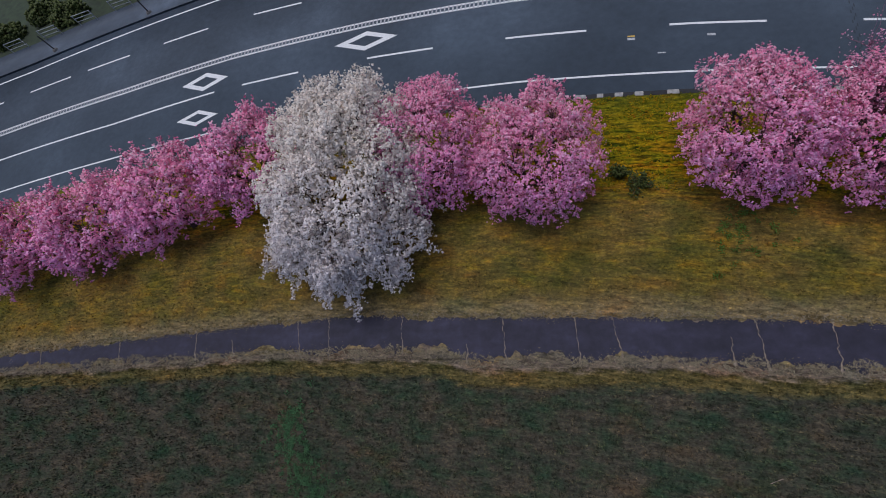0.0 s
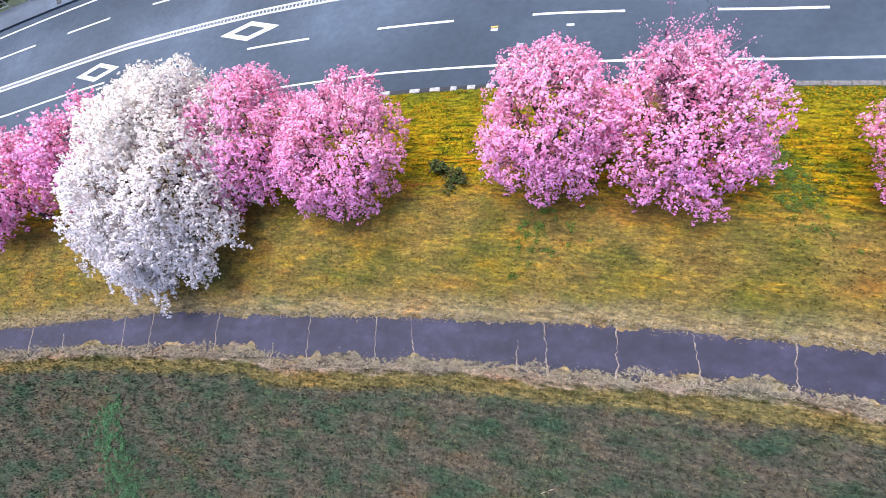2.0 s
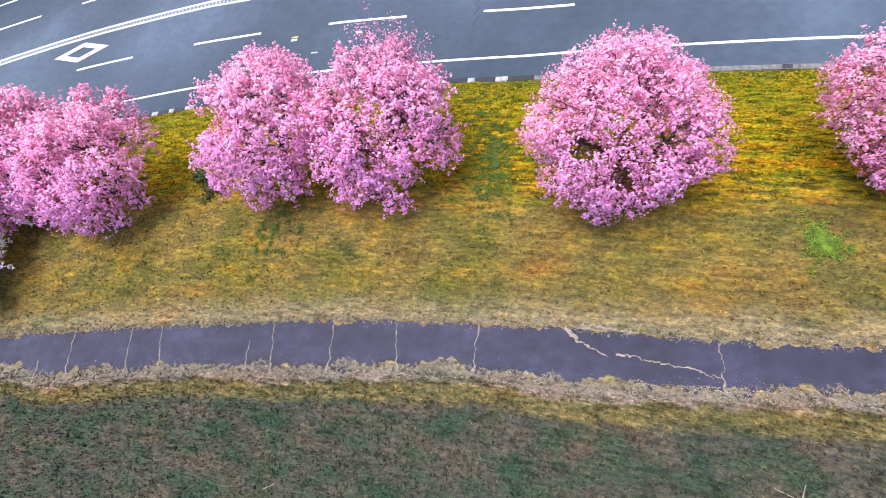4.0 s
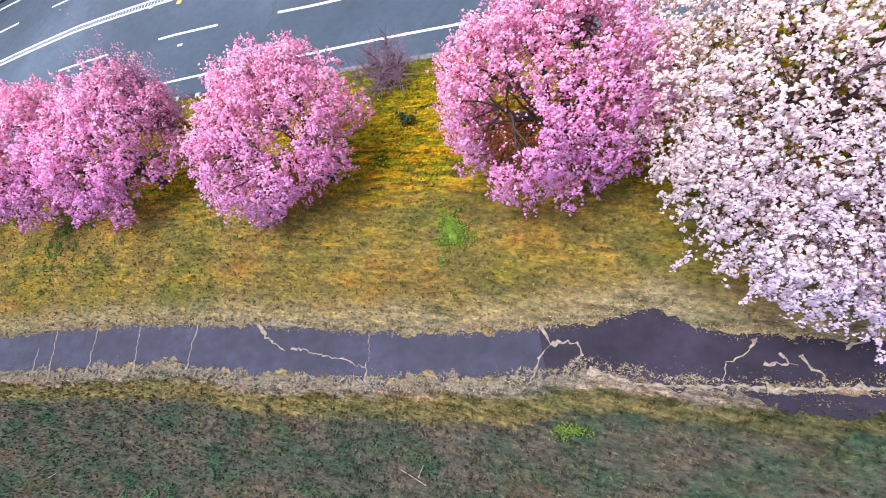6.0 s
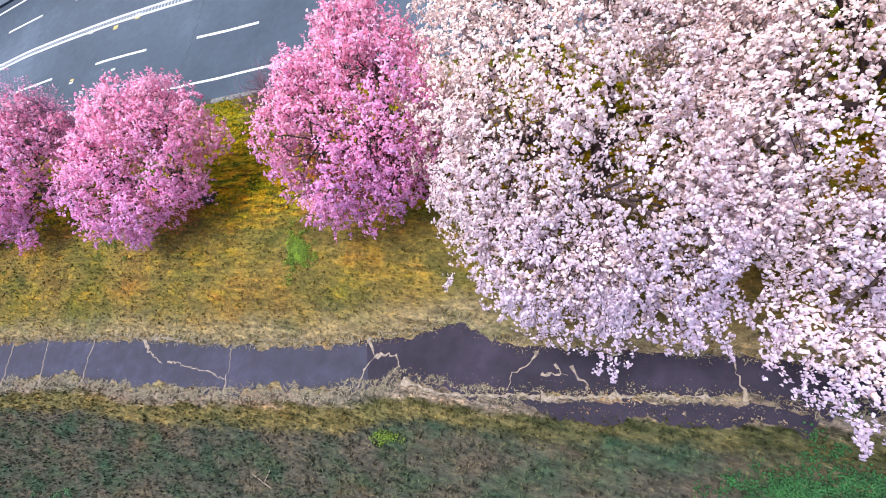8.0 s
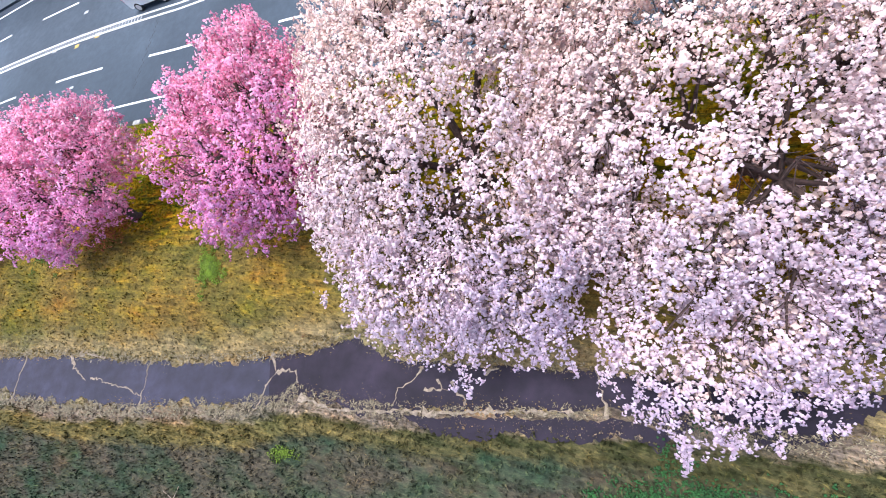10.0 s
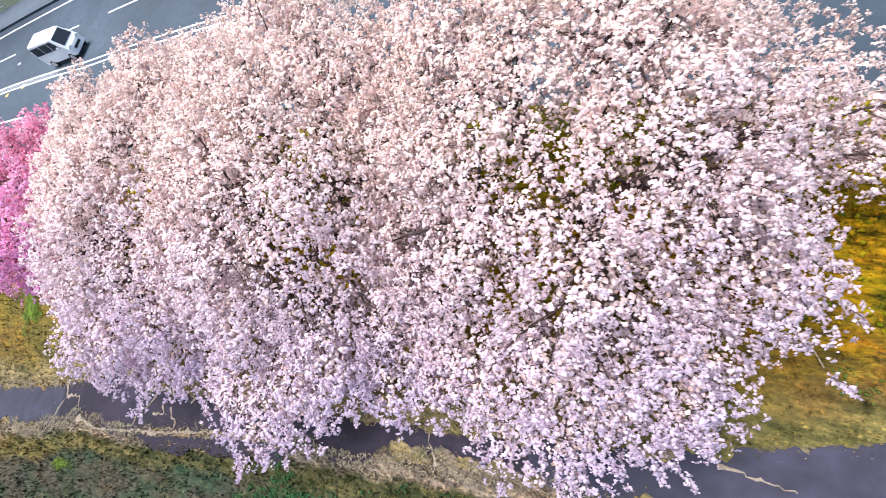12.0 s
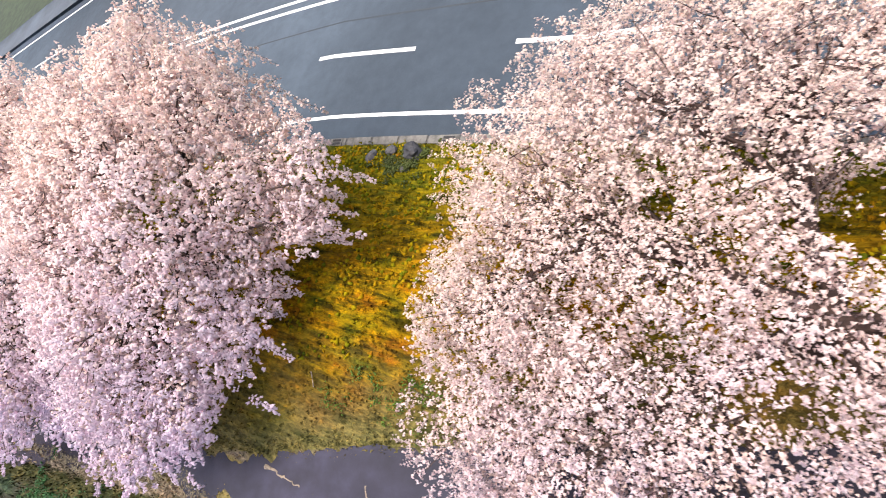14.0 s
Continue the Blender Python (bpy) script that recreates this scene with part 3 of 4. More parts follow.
def make_cracks(path):
    k = 0
    # across the path, from the lower edge up: x at the upper edge, x at the lower, how far up it runs
    for x1, x0, far in ((-28.9, -28.6, 1), (-23.3, -23.0, 1), (-18.3, -18.0, 1), (-16.1, -15.7, 0.6), (-12.2, -11.9, 1), (-10.5, -10.3, 1), (-6.6, -6.5, 1), (-3.5, -3.4, 0.4), (-1.75, -1.7, 1), (1.4, 1.45, 1), (2.95, 3.15, 1), (7.4, 7.2, 0.6), (8.35, 8.3, 1), (10.95, 10.7, 1), (13.4, 13.4, 1), (16.45, 16.1, 1), (23.75, 23.5, 1), (37.95, 37.95, 1), (43.2, 43.4, 1), (51.7, 51.7, 0.6)):
        k += 1
        lo, up = path_lower(x0) - 0.05, path_upper(x1) + 0.05
        crack_strip([(x0 + (x1 - x0) * u * far, lo + (up - lo) * u * far) for u in (0, 0.35, 0.7, 1)], 0.022, path, k)
    for pts, w in ((((19.35, 2.55), (19.7, 2.0), (20.45, 1.5)), 0.045), (((20.75, 1.57), (22.15, 1.1), (23.5, 0.6)), 0.035),
                   (((19.85, 2.6), (20.6, 2.4), (21.35, 2.15)), 0.06), (((29.0, 1.1), (29.15, 0.55), (28.65, -0.05), (28.4, -0.45)), 0.035),
                   (((29.2, 0.58), (29.85, 0.45), (29.95, 0.12)), 0.04), (((33.85, 0.05), (33.55, -0.3), (33.15, -0.42), (32.95, -0.75)), 0.028),
                   (((33.8, -0.56), (34.45, -0.6)), 0.026), (((34.23, -0.36), (34.3, -0.58)), 0.022),
                   (((34.6, -0.45), (34.68, -0.78), (34.9, -0.82), (34.82, -1.08)), 0.026), (((35.4, -0.42), (35.8, -0.36)), 0.022),
                   (((30.0, -0.26), (31.2, -0.74), (33.7, -1.07)), 0.05), (((33.7, -1.1), (35.8, -1.3), (37.3, -1.45)), 0.045), (((48.9, -3.1), (49.25, -3.25), (50.0, -3.6)), 0.022)):
        k += 1
        crack_strip(list(pts), w, path, k)


def make_kerb():
    """Kerb stones end to end; along the older stretch they stand apart, with drain gaps between, filled by dark blocks
    for the shade inside.
    """
    stone = {}
    kerb = new("kerb")
    tagged(kerb, "pale concrete kerb stones along the road", "kerb", kind="structure")
    gap_rng = random.Random(3)
    x = -38.0
    while x < 64:
        old = -14 < x < 18.5
        ln = gap_rng.choice((0.35, 0.45, 0.6)) if old else 1.0
        gap = gap_rng.choice((0.6, 0.8, 1.0, 1.2)) if old else 0.015
        if ln not in stone:
            bm = boxed((ln, 0.30, 0.42), (ln / 2, 0, 0), 0, 0.025)
            me = bpy.data.meshes.new("kerb_stone")
            bm.to_mesh(me)
            bm.free()
            me.materials.append(PALEKERB if ln != 1.0 else CONCRETE)
            stone[ln] = me
        rk = float(bent(R_KERB, x))
        a = arc_at(x, rk)
        px, py = on_arc(rk - 0.14, a)
        ob = new("kerb_stone", stone[ln])
        ob.matrix_world = pose(px, py, ROAD_Z + 0.0, 0, 0, -math.degrees(a))
        ob.parent = kerb
        if gap > 0.1:
            bm = boxed((gap, 0.30, 0.36), (ln + gap / 2, -0.01, 0.0))
            ob = part("drain_gap", bm, HOLLOW, kerb, "drain gap, filled dark for its shade")
            ob.matrix_basis = pose(px, py, ROAD_Z, 0, 0, -math.degrees(a))
        x += (ln + gap) * math.cos(a)


make_ground()
make_road()
footpath = make_path()
make_cracks(footpath)
straw_litter()
make_kerb()

# ---- cherry trees ----


def curve_strand(p0, p1, r0, r1, sag, rng, n=7):
    t = np.linspace(0, 1, n)[:, None]
    p = p0 + (p1 - p0) * t
    p[:, 2] += np.sin(np.pi * t[:, 0]) * sag
    wob = rng.normal(size=(n, 3)) * np.linalg.norm(p1 - p0) * 0.025
    wob[0] = wob[-1] = 0
    p += wob
    return [(p[i], r0 + (r1 - r0) * (i / (n - 1)) ** 0.7) for i in range(n)]


TUFT5 = (np.array([[1, 0, 0], [-0.5, 0.87, 0], [-0.5, -0.87, 0], [0, 0, 0.85], [0, 0, -0.85]]), np.array([[0, 1, 3], [1, 2, 3], [2, 0, 3], [1, 0, 4], [2, 1, 4], [0, 2, 4]]))


def pompons(points, outward, size, rng, corners=4):
    """Small heads of blossom, domed caps with three or four corners turned roughly outwards: vertices and triangles."""
    n = len(points)
    w = outward + rng.normal(size=(n, 3)) * 0.38
    w /= np.linalg.norm(w, axis=1)[:, None] + 1e-9
    a = np.cross(w, rng.normal(size=(n, 3)))
    a /= np.linalg.norm(a, axis=1)[:, None] + 1e-9
    b = np.cross(w, a)
    t = np.arange(corners) * 2 * np.pi / corners
    r = size * rng.uniform(0.65, 1.4, (n, 1)) * rng.uniform(0.75, 1.3, (n, corners))
    rim = points[:, None] + r[..., None] * (np.cos(t)[None, :, None] * a[:, None] + np.sin(t)[None, :, None] * b[:, None] - 0.42 * w[:, None])
    top = points[:, None] + 0.45 * r.mean(1)[:, None, None] * w[:, None]
    v = np.concatenate([top, rim], 1)
    f = np.array([[0, k + 1, (k + 1) % corners + 1] for k in range(corners)])
    return v.reshape(-1, 3), (f[None] + (corners + 1) * np.arange(n)[:, None, None]).reshape(-1, 3)


def clumps(points, size, rng, shape=TUFT5):
    """A small crumpled tuft at each point: vertices and triangles."""
    ring, f = shape
    n, m = len(points), len(ring)
    q = rng.normal(size=(n, 4))
    q /= np.linalg.norm(q, axis=1)[:, None]
    w, x, y, z = q.T
    R = np.stack([1 - 2 * (y * y + z * z), 2 * (x * y - z * w), 2 * (x * z + y * w), 2 * (x * y + z * w), 1 - 2 * (x * x + z * z), 2 * (y * z - x * w), 2 * (x * z - y * w), 2 * (y * z + x * w), 1 - 2 * (x * x + y * y)], -1).reshape(n, 3, 3)
    s = size * rng.uniform(0.6, 1.3, (n, 1, 1)) * rng.uniform(0.65, 1.3, (n, m, 1))
    v = np.einsum("nij,kj->nki", R, ring) * s + points[:, None]
    return v.reshape(-1, 3), (f[None] + m * np.arange(n)[:, None, None]).reshape(-1, 3)


def cherry_tree(at, centre, radii, mat, label, seed, cover=2.0, lobes=46, size=0.05, weep=0.0, gaps=(), small_gaps=3, hang=(), sprigs=5, limbs_shown=5, tilt=0.08, corners=3, group="cherry trees along the road"):
    """A trunk that forks low, limbs to many blossom clouds, and heads of blossom in puffs over the outside of the clouds."""
    rng = np.random.default_rng(seed)
    bx, by = at
    bz = float(ground_height(np.array([bx]), np.array([by]))[0]) - 0.08
    tree = base_at("cherry_tree", bx, by, bz)
    tagged(tree, label, "cherry tree", group)
    c, rad = np.array(centre, float), np.array(radii, float)
    here = np.array((bx, by, bz))
    # openings through which limbs and the ground show
    holes = [(np.array(g[:3]), np.array(g[3:6]) / np.linalg.norm(g[3:6]), g[6]) for g in gaps]
    for _ in range(small_gaps):
        a, k = rng.uniform(0, 6.283), rng.uniform(0.15, 0.75)
        w = np.array((rng.normal() * 0.2, -0.35 + rng.normal() * 0.2, 1))
        holes.append((c + rad * np.array((math.cos(a) * k, math.sin(a) * k, 0)), w / np.linalg.norm(w), rng.uniform(0.16, 0.34)))
    # blossom clouds spread over the crown
    L, tries = [], 0
    while len(L) < lobes and tries < 9000:
        tries += 1
        d = rng.normal(size=3)
        d /= np.linalg.norm(d)
        if d[2] < -0.45:
            continue
        k = rng.uniform(0.35, 0.6) if len(L) % 6 == 0 else rng.uniform(0.62, 0.87)
        p = d * k
        if all(np.linalg.norm(p - o) > 0.235 for o, _ in L):
            L.append((p, rng.uniform(0.19, 0.32) * (1.0 if k < 0.8 else 0.75)))
    for hx, hy, hz, r in hang:
        L.append(((np.array((hx, hy, hz)) - c) / rad, r))
    at_lobe, span = np.array([o for o, _ in L]), np.array([r for _, r in L])
    fork = here + np.array((0, 0, 0.9)) + (c - here) * np.array((0.15, 0.15, 0))
    trunk_r = 0.055 * float(rad.mean()) + 0.03
    flare = [(here, trunk_r * 1.45), (here + (0, 0, 0.18), trunk_r * 1.05), (here * 0.5 + fork * 0.5 + rng.normal(size=3) * 0.03, trunk_r * 0.95), (fork, trunk_r * 0.85)]
    limbs, twigs, heads, faces, inner, within = [], [], [], [], [], []
    ang0 = rng.uniform(0, 6.28)
    joints = []
    for k in range(limbs_shown):
        a = ang0 + k * 2 * np.pi / limbs_shown + rng.uniform(-0.3, 0.3)
        e = c + rad * np.array((math.cos(a) * 0.42, math.sin(a) * 0.42, -0.05 + rng.uniform(0, 0.4)))
        limbs.append(curve_strand(fork, e, trunk_r * 0.55, trunk_r * 0.28, 0.12, rng, 8))
        joints.append(e)
    for i, (p, r) in enumerate(L):
        lc, lr = c + p * rad, r * rad
        j = min(range(limbs_shown), key=lambda q: np.linalg.norm(joints[q] - lc))
        st = limbs[j][4][0] if rng.random() < 0.4 else joints[j]
        twigs.append(curve_strand(st, lc, trunk_r * 0.24, 0.018, 0.1, rng, 6))
        branch = twigs[-1]
        out = (lc - c) / rad
        out /= np.linalg.norm(out) + 1e-9
        for _ in range(8):
            d = rng.normal(size=3) + 0.8 * out
            d /= np.linalg.norm(d)
            s0 = branch[rng.integers(3, 6)][0]
            twigs.append(curve_strand(s0, s0 + d * lr * rng.uniform(0.6, 1.05), 0.012, 0.006, 0.12 * rng.normal(), rng, 3))
        # puffs of six heads stand all over the cloud, fewer on its underside
        area = 4 * math.pi * (lr[0] * lr[1] + lr[0] * lr[2] + lr[1] * lr[2]) / 3
        n = int(cover * area / (math.pi * size ** 2) / 6)
        d = rng.normal(size=(n, 3))
        d /= np.linalg.norm(d, axis=1)[:, None]
        d = d[(d[:, 2] > -0.2) | (rng.random(n) < 0.12)]
        k = np.where(rng.random((len(d), 1)) < 0.55, rng.uniform(0.84, 1.08, (len(d), 1)), rng.uniform(0.45, 0.86, (len(d), 1)))
        k = k * (1 + 0.12 * np.sin(d[:, :1] * 7 + p[0] * 9) * np.sin(d[:, 1:2] * 6 + p[1] * 11) + 0.07 * np.sin(d[:, 2:3] * 13 + p[2] * 17))
        puff = lc + d * lr * k
        gone = np.sin(puff[:, 0] * 4.1 + seed) * np.sin(puff[:, 1] * 3.7 + 1.1 * seed) + np.sin(puff[:, 2] * 5.3 + seed) * np.sin((puff[:, 0] + puff[:, 1]) * 8.3) * 0.9 < -0.45
        keep = ~gone | (rng.random(len(puff)) < 0.15)
        rel = (puff - c) / rad
        for m in range(len(L)):
            if m != i and np.linalg.norm(at_lobe[m] - p) < span[m] + r:
                keep &= (np.linalg.norm(rel - at_lobe[m], axis=1) > span[m] * 0.80) | (rng.random(len(puff)) < 0.06)
        puff, d = puff[keep], d[keep]
        e = rng.normal(size=(len(d), 6, 3)) + 0.6 * d[:, None]
        e /= np.linalg.norm(e, axis=2)[..., None]
        spread = size * rng.uniform(1.3, 3.4, (len(d), 1, 1))
        heads.append((puff[:, None] + e * spread * rng.uniform(0.6, 1.15, (len(d), 6, 1))).reshape(-1, 3))
        faces.append((e * 0.6 + 0.7 * d[:, None]).reshape(-1, 3))
        # backing of calyxes and half-hidden heads, the crown's inner shade put into their colour
        n = int(0.10 * cover * area / (math.pi * (1.6 * size) ** 2))
        q = rng.normal(size=(n, 3))
        q /= np.linalg.norm(q, axis=1)[:, None]
        inner.append(lc + q * lr * rng.uniform(0.3, 0.7, (n, 1)))
        within.append(q)
        # sprigs stand out of the crown
        for _ in range(sprigs):
            d = rng.normal(size=3) * 0.7 + out + np.array((0, 0, 0.15))
            d /= np.linalg.norm(d)
            s0 = lc + d * lr * 0.85
            e0 = s0 + d * rng.uniform(3, 10) * size
            if weep:
                e0[2] -= 2 * size
            twigs.append(curve_strand(s0, e0, 0.010, 0.004, 0.02, rng, 2))
            m = rng.integers(7, 14)
            t = rng.uniform(0, 1.05, (m, 1))
            heads.append(s0 + (e0 - s0) * t + rng.normal(size=(m, 3)) * size * 0.75)
            faces.append(rng.normal(size=(m, 3)) * 0.6 + d)
        if weep and p[2] < 0.35 and np.hypot(p[0], p[1]) > 0.5:
            for _ in range(int(7 * weep * (1.5 if p[1] < -0.2 else 0.7))):
                s0 = lc + np.array((*(rng.normal(size=2) * 0.55), -0.1)) * lr
                ln = rng.uniform(0.35, 0.95) * weep
                side = np.array((p[0], p[1], 0)) * rng.uniform(0.3, 0.9)
                e0 = s0 + side * ln + np.array((0, 0, -ln))
                twigs.append(curve_strand(s0, e0, 0.010, 0.004, 0.12, rng, 5))
                m = int(2.2 * ln / size) + 4
                t = rng.uniform(0, 1, (m, 1))
                heads.append(s0 + (e0 - s0) * t + rng.normal(size=(m, 3)) * size * (2.2 - 1.5 * t))
                faces.append(rng.normal(size=(m, 3)) * 0.5 + np.array((p[0], p[1], 0.5)))
    # the crown stands higher towards the road
    lift = lambda q: q + np.outer(tilt * (q[:, 1] - c[1]) * np.clip((q[:, 2] - bz - 0.8) / 1.5, 0, 1), (0, 0, 1))
    pts, turned = lift(np.concatenate(heads)), np.concatenate(faces)
    inner, within = lift(np.concatenate(inner)), np.concatenate(within)
    raised = lambda strands: [list(zip(lift(np.array([p for p, _ in st])), [r for _, r in st])) for st in strands]
    limbs, twigs = raised(limbs), raised(twigs)

    def in_hole(q):
        return any(np.linalg.norm((q - o) - ((q - o) @ w) * w) < r * 0.8 for o, w, r in holes)
    twigs = [st for st in twigs if st[0][1] > 0.014 or not in_hole(st[-1][0])]

    def clear(q, grow, stay):
        keep = q[:, 2] > ground_height(q[:, 0], q[:, 1]) + 0.35
        for o, w, r in holes:
            g = q - o
            off = np.linalg.norm(g - (g @ w)[:, None] * w, axis=1)
            edge = grow * r * (1 + 0.3 * np.sin(3 * np.arctan2(g[:, 1], g[:, 0]) + seed) + 0.25 * np.sin(g[:, 2] * 4 + g[:, 0] * 5))
            keep &= (off > edge) | (rng.random(len(q)) < stay)
        return keep
    keep = clear(pts, 1.0, 0.02)
    rel = (pts - c) / rad
    hidden = (np.linalg.norm(rel, axis=1) < 0.5) | ((rel[:, 2] < -0.35) & (np.hypot(rel[:, 0], rel[:, 1]) < 0.75))
    keep &= ~hidden | (rng.random(len(pts)) < 0.35)
    pts, turned = pts[keep], turned[keep]
    keep = clear(inner, 1.05, 0.0)
    inner, within = inner[keep], within[keep]
    shift = lambda strands: [[(p - here, r) for p, r in st] for st in strands]
    link("trunk", tubes("trunk", shift([flare]), 9), BARK, tree, "dark ridged trunk")
    for st in shift(limbs):
        link("limb", tubes("limb", [st], 6), BARK, tree)
    link("branchwork", tubes("branchwork", shift(twigs), 3), BARK, tree, kind="stuff")
    for name, q, w, s, m, about in (("crown", pts, turned, size, mat, ""), ("inner_crown", inner, within, size * 1.6, BUD_SHADE[mat.name], "calyxes and inner heads, crown shade in their colour")):
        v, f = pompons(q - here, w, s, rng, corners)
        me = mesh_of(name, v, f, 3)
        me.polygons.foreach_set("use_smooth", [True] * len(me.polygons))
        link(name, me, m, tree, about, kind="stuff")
    return tree


PINK_TREE = "pink cherry tree in full bloom on the grass bank"
DEEP_TREE = "deep pink cherry tree in full bloom beside the road"
WHITE_TREE = "tall white cherry tree in full bloom on the bank"
PALE_TREE = "large pale pink weeping cherry tree over the path"
for n, (x, y, cx, cy, cz, rx, ry, rz) in enumerate((
        (-35.4, 9.2, -35.4, 9.9, 2.7, 3.0, 2.9, 2.2), (-30.0, 9.5, -30.0, 10.2, 2.7, 3.0, 2.9, 2.2),
        (-24.8, 10.1, -24.8, 10.8, 2.7, 3.0, 3.0, 2.3), (-19.7, 11.2, -19.7, 11.9, 2.7, 3.1, 3.1, 2.3),
        (-14.6, 12.6, -14.6, 13.2, 2.8, 2.9, 3.1, 2.4))):
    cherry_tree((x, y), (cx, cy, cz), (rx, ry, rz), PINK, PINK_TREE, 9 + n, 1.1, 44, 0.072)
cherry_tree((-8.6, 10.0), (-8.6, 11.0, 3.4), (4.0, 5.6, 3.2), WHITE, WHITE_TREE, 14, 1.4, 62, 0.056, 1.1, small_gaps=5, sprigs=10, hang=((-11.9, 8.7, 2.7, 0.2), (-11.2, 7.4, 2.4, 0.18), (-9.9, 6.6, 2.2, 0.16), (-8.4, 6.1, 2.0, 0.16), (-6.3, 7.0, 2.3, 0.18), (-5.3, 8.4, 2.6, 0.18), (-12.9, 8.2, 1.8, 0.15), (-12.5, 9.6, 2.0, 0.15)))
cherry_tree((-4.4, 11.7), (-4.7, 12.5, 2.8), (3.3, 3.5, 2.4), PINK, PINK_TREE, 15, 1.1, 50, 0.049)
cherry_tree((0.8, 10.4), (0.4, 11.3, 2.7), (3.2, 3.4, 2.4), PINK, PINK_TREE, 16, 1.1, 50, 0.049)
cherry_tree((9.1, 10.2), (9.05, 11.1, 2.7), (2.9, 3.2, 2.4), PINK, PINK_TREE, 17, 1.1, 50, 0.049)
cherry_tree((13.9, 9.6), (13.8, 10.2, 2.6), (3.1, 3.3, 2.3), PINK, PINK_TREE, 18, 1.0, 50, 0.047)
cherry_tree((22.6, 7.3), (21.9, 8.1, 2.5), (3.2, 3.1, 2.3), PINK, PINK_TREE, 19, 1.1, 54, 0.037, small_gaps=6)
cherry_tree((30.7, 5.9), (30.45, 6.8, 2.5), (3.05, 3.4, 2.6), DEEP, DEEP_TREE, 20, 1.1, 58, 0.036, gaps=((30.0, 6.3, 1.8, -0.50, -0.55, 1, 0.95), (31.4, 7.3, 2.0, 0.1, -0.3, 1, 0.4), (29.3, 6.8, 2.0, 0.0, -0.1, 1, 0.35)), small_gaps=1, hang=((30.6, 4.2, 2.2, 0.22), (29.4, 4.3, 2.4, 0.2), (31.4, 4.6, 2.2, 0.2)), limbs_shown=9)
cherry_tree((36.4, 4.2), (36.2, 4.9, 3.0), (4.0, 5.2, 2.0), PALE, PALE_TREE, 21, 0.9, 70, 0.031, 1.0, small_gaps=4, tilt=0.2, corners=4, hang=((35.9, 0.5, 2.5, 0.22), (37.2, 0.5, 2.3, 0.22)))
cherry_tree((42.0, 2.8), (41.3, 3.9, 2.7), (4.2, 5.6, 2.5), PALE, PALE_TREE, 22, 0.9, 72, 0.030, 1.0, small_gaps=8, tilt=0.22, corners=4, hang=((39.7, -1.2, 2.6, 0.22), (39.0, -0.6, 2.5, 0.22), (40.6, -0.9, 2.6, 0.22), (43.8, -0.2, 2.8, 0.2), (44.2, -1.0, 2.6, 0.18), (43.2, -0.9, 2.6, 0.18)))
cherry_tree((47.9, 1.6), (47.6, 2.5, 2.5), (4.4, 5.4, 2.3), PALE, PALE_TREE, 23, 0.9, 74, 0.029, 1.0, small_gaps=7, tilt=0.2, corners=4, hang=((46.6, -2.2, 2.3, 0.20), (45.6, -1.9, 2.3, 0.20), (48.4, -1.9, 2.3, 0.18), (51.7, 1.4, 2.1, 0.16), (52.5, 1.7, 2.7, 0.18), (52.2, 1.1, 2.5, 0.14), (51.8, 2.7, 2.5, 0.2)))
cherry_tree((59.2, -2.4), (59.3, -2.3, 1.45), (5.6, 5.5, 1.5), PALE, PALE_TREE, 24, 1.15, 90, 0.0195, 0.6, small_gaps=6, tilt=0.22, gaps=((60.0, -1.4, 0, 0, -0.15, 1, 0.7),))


def coppery_leaves(tree_at, centre, radii, count, seed):
    """Young leaves among the inner twigs of the deep pink tree."""
    rng = np.random.default_rng(seed)
    tree = [o for o in bpy.data.objects if o.name.startswith("cherry_tree") and not o.parent and math.hypot(o.location.x - tree_at[0], o.location.y - tree_at[1]) < 0.1][0]
    q = rng.normal(size=(count, 3))
    q *= rng.uniform(0.3, 1.0, (count, 1)) / np.linalg.norm(q, axis=1)[:, None]
    p = np.array(centre) + q * np.array(radii)
    keep = np.sin(p[:, 0] * 6.1) * np.sin(p[:, 1] * 6.7 + 1) > -0.3
    v, f = clumps(p[keep] - np.array(tree.location), 0.035, rng)
    link("young_foliage", mesh_of("young_foliage", v, f, 3), COPPER, tree, "coppery red young leaves", kind="stuff")


bpy.context.view_layer.update()
coppery_leaves((30.7, 5.9), (29.3, 6.0, 1.7), (1.3, 1.2, 1.0), 3200, 61)
coppery_leaves((22.6, 7.3), (21.9, 6.8, 1.4), (1.2, 1.0, 0.8), 1500, 62)

# ---- turf in tufts, weeds and shrubs ----


def blades(points, height, width, rng, each=2):
    """Upright slim triangles leaning apart at every point."""
    n = len(points)
    a = rng.uniform(0, 6.283, (n, each))
    h = height * rng.uniform(0.5, 1.4, (n, each))
    w = width * rng.uniform(0.6, 1.3, (n, each))
    lean = rng.uniform(0.3, 1.1, (n, each)) * h
    off = rng.normal(size=(n, each, 2)) * width * 1.8
    root = np.concatenate([points[:, None, :2] + off, np.repeat(points[:, None, 2:] - 0.02, each, 1)], -1)
    side = np.stack([-np.sin(a) * w, np.cos(a) * w, 0 * a], -1)
    tip = root + np.stack([np.cos(a) * lean, np.sin(a) * lean, h], -1)
    v = np.stack([root - side, root + side, tip], 2).reshape(-1, 3)
    return v, np.arange(len(v)).reshape(-1, 3)


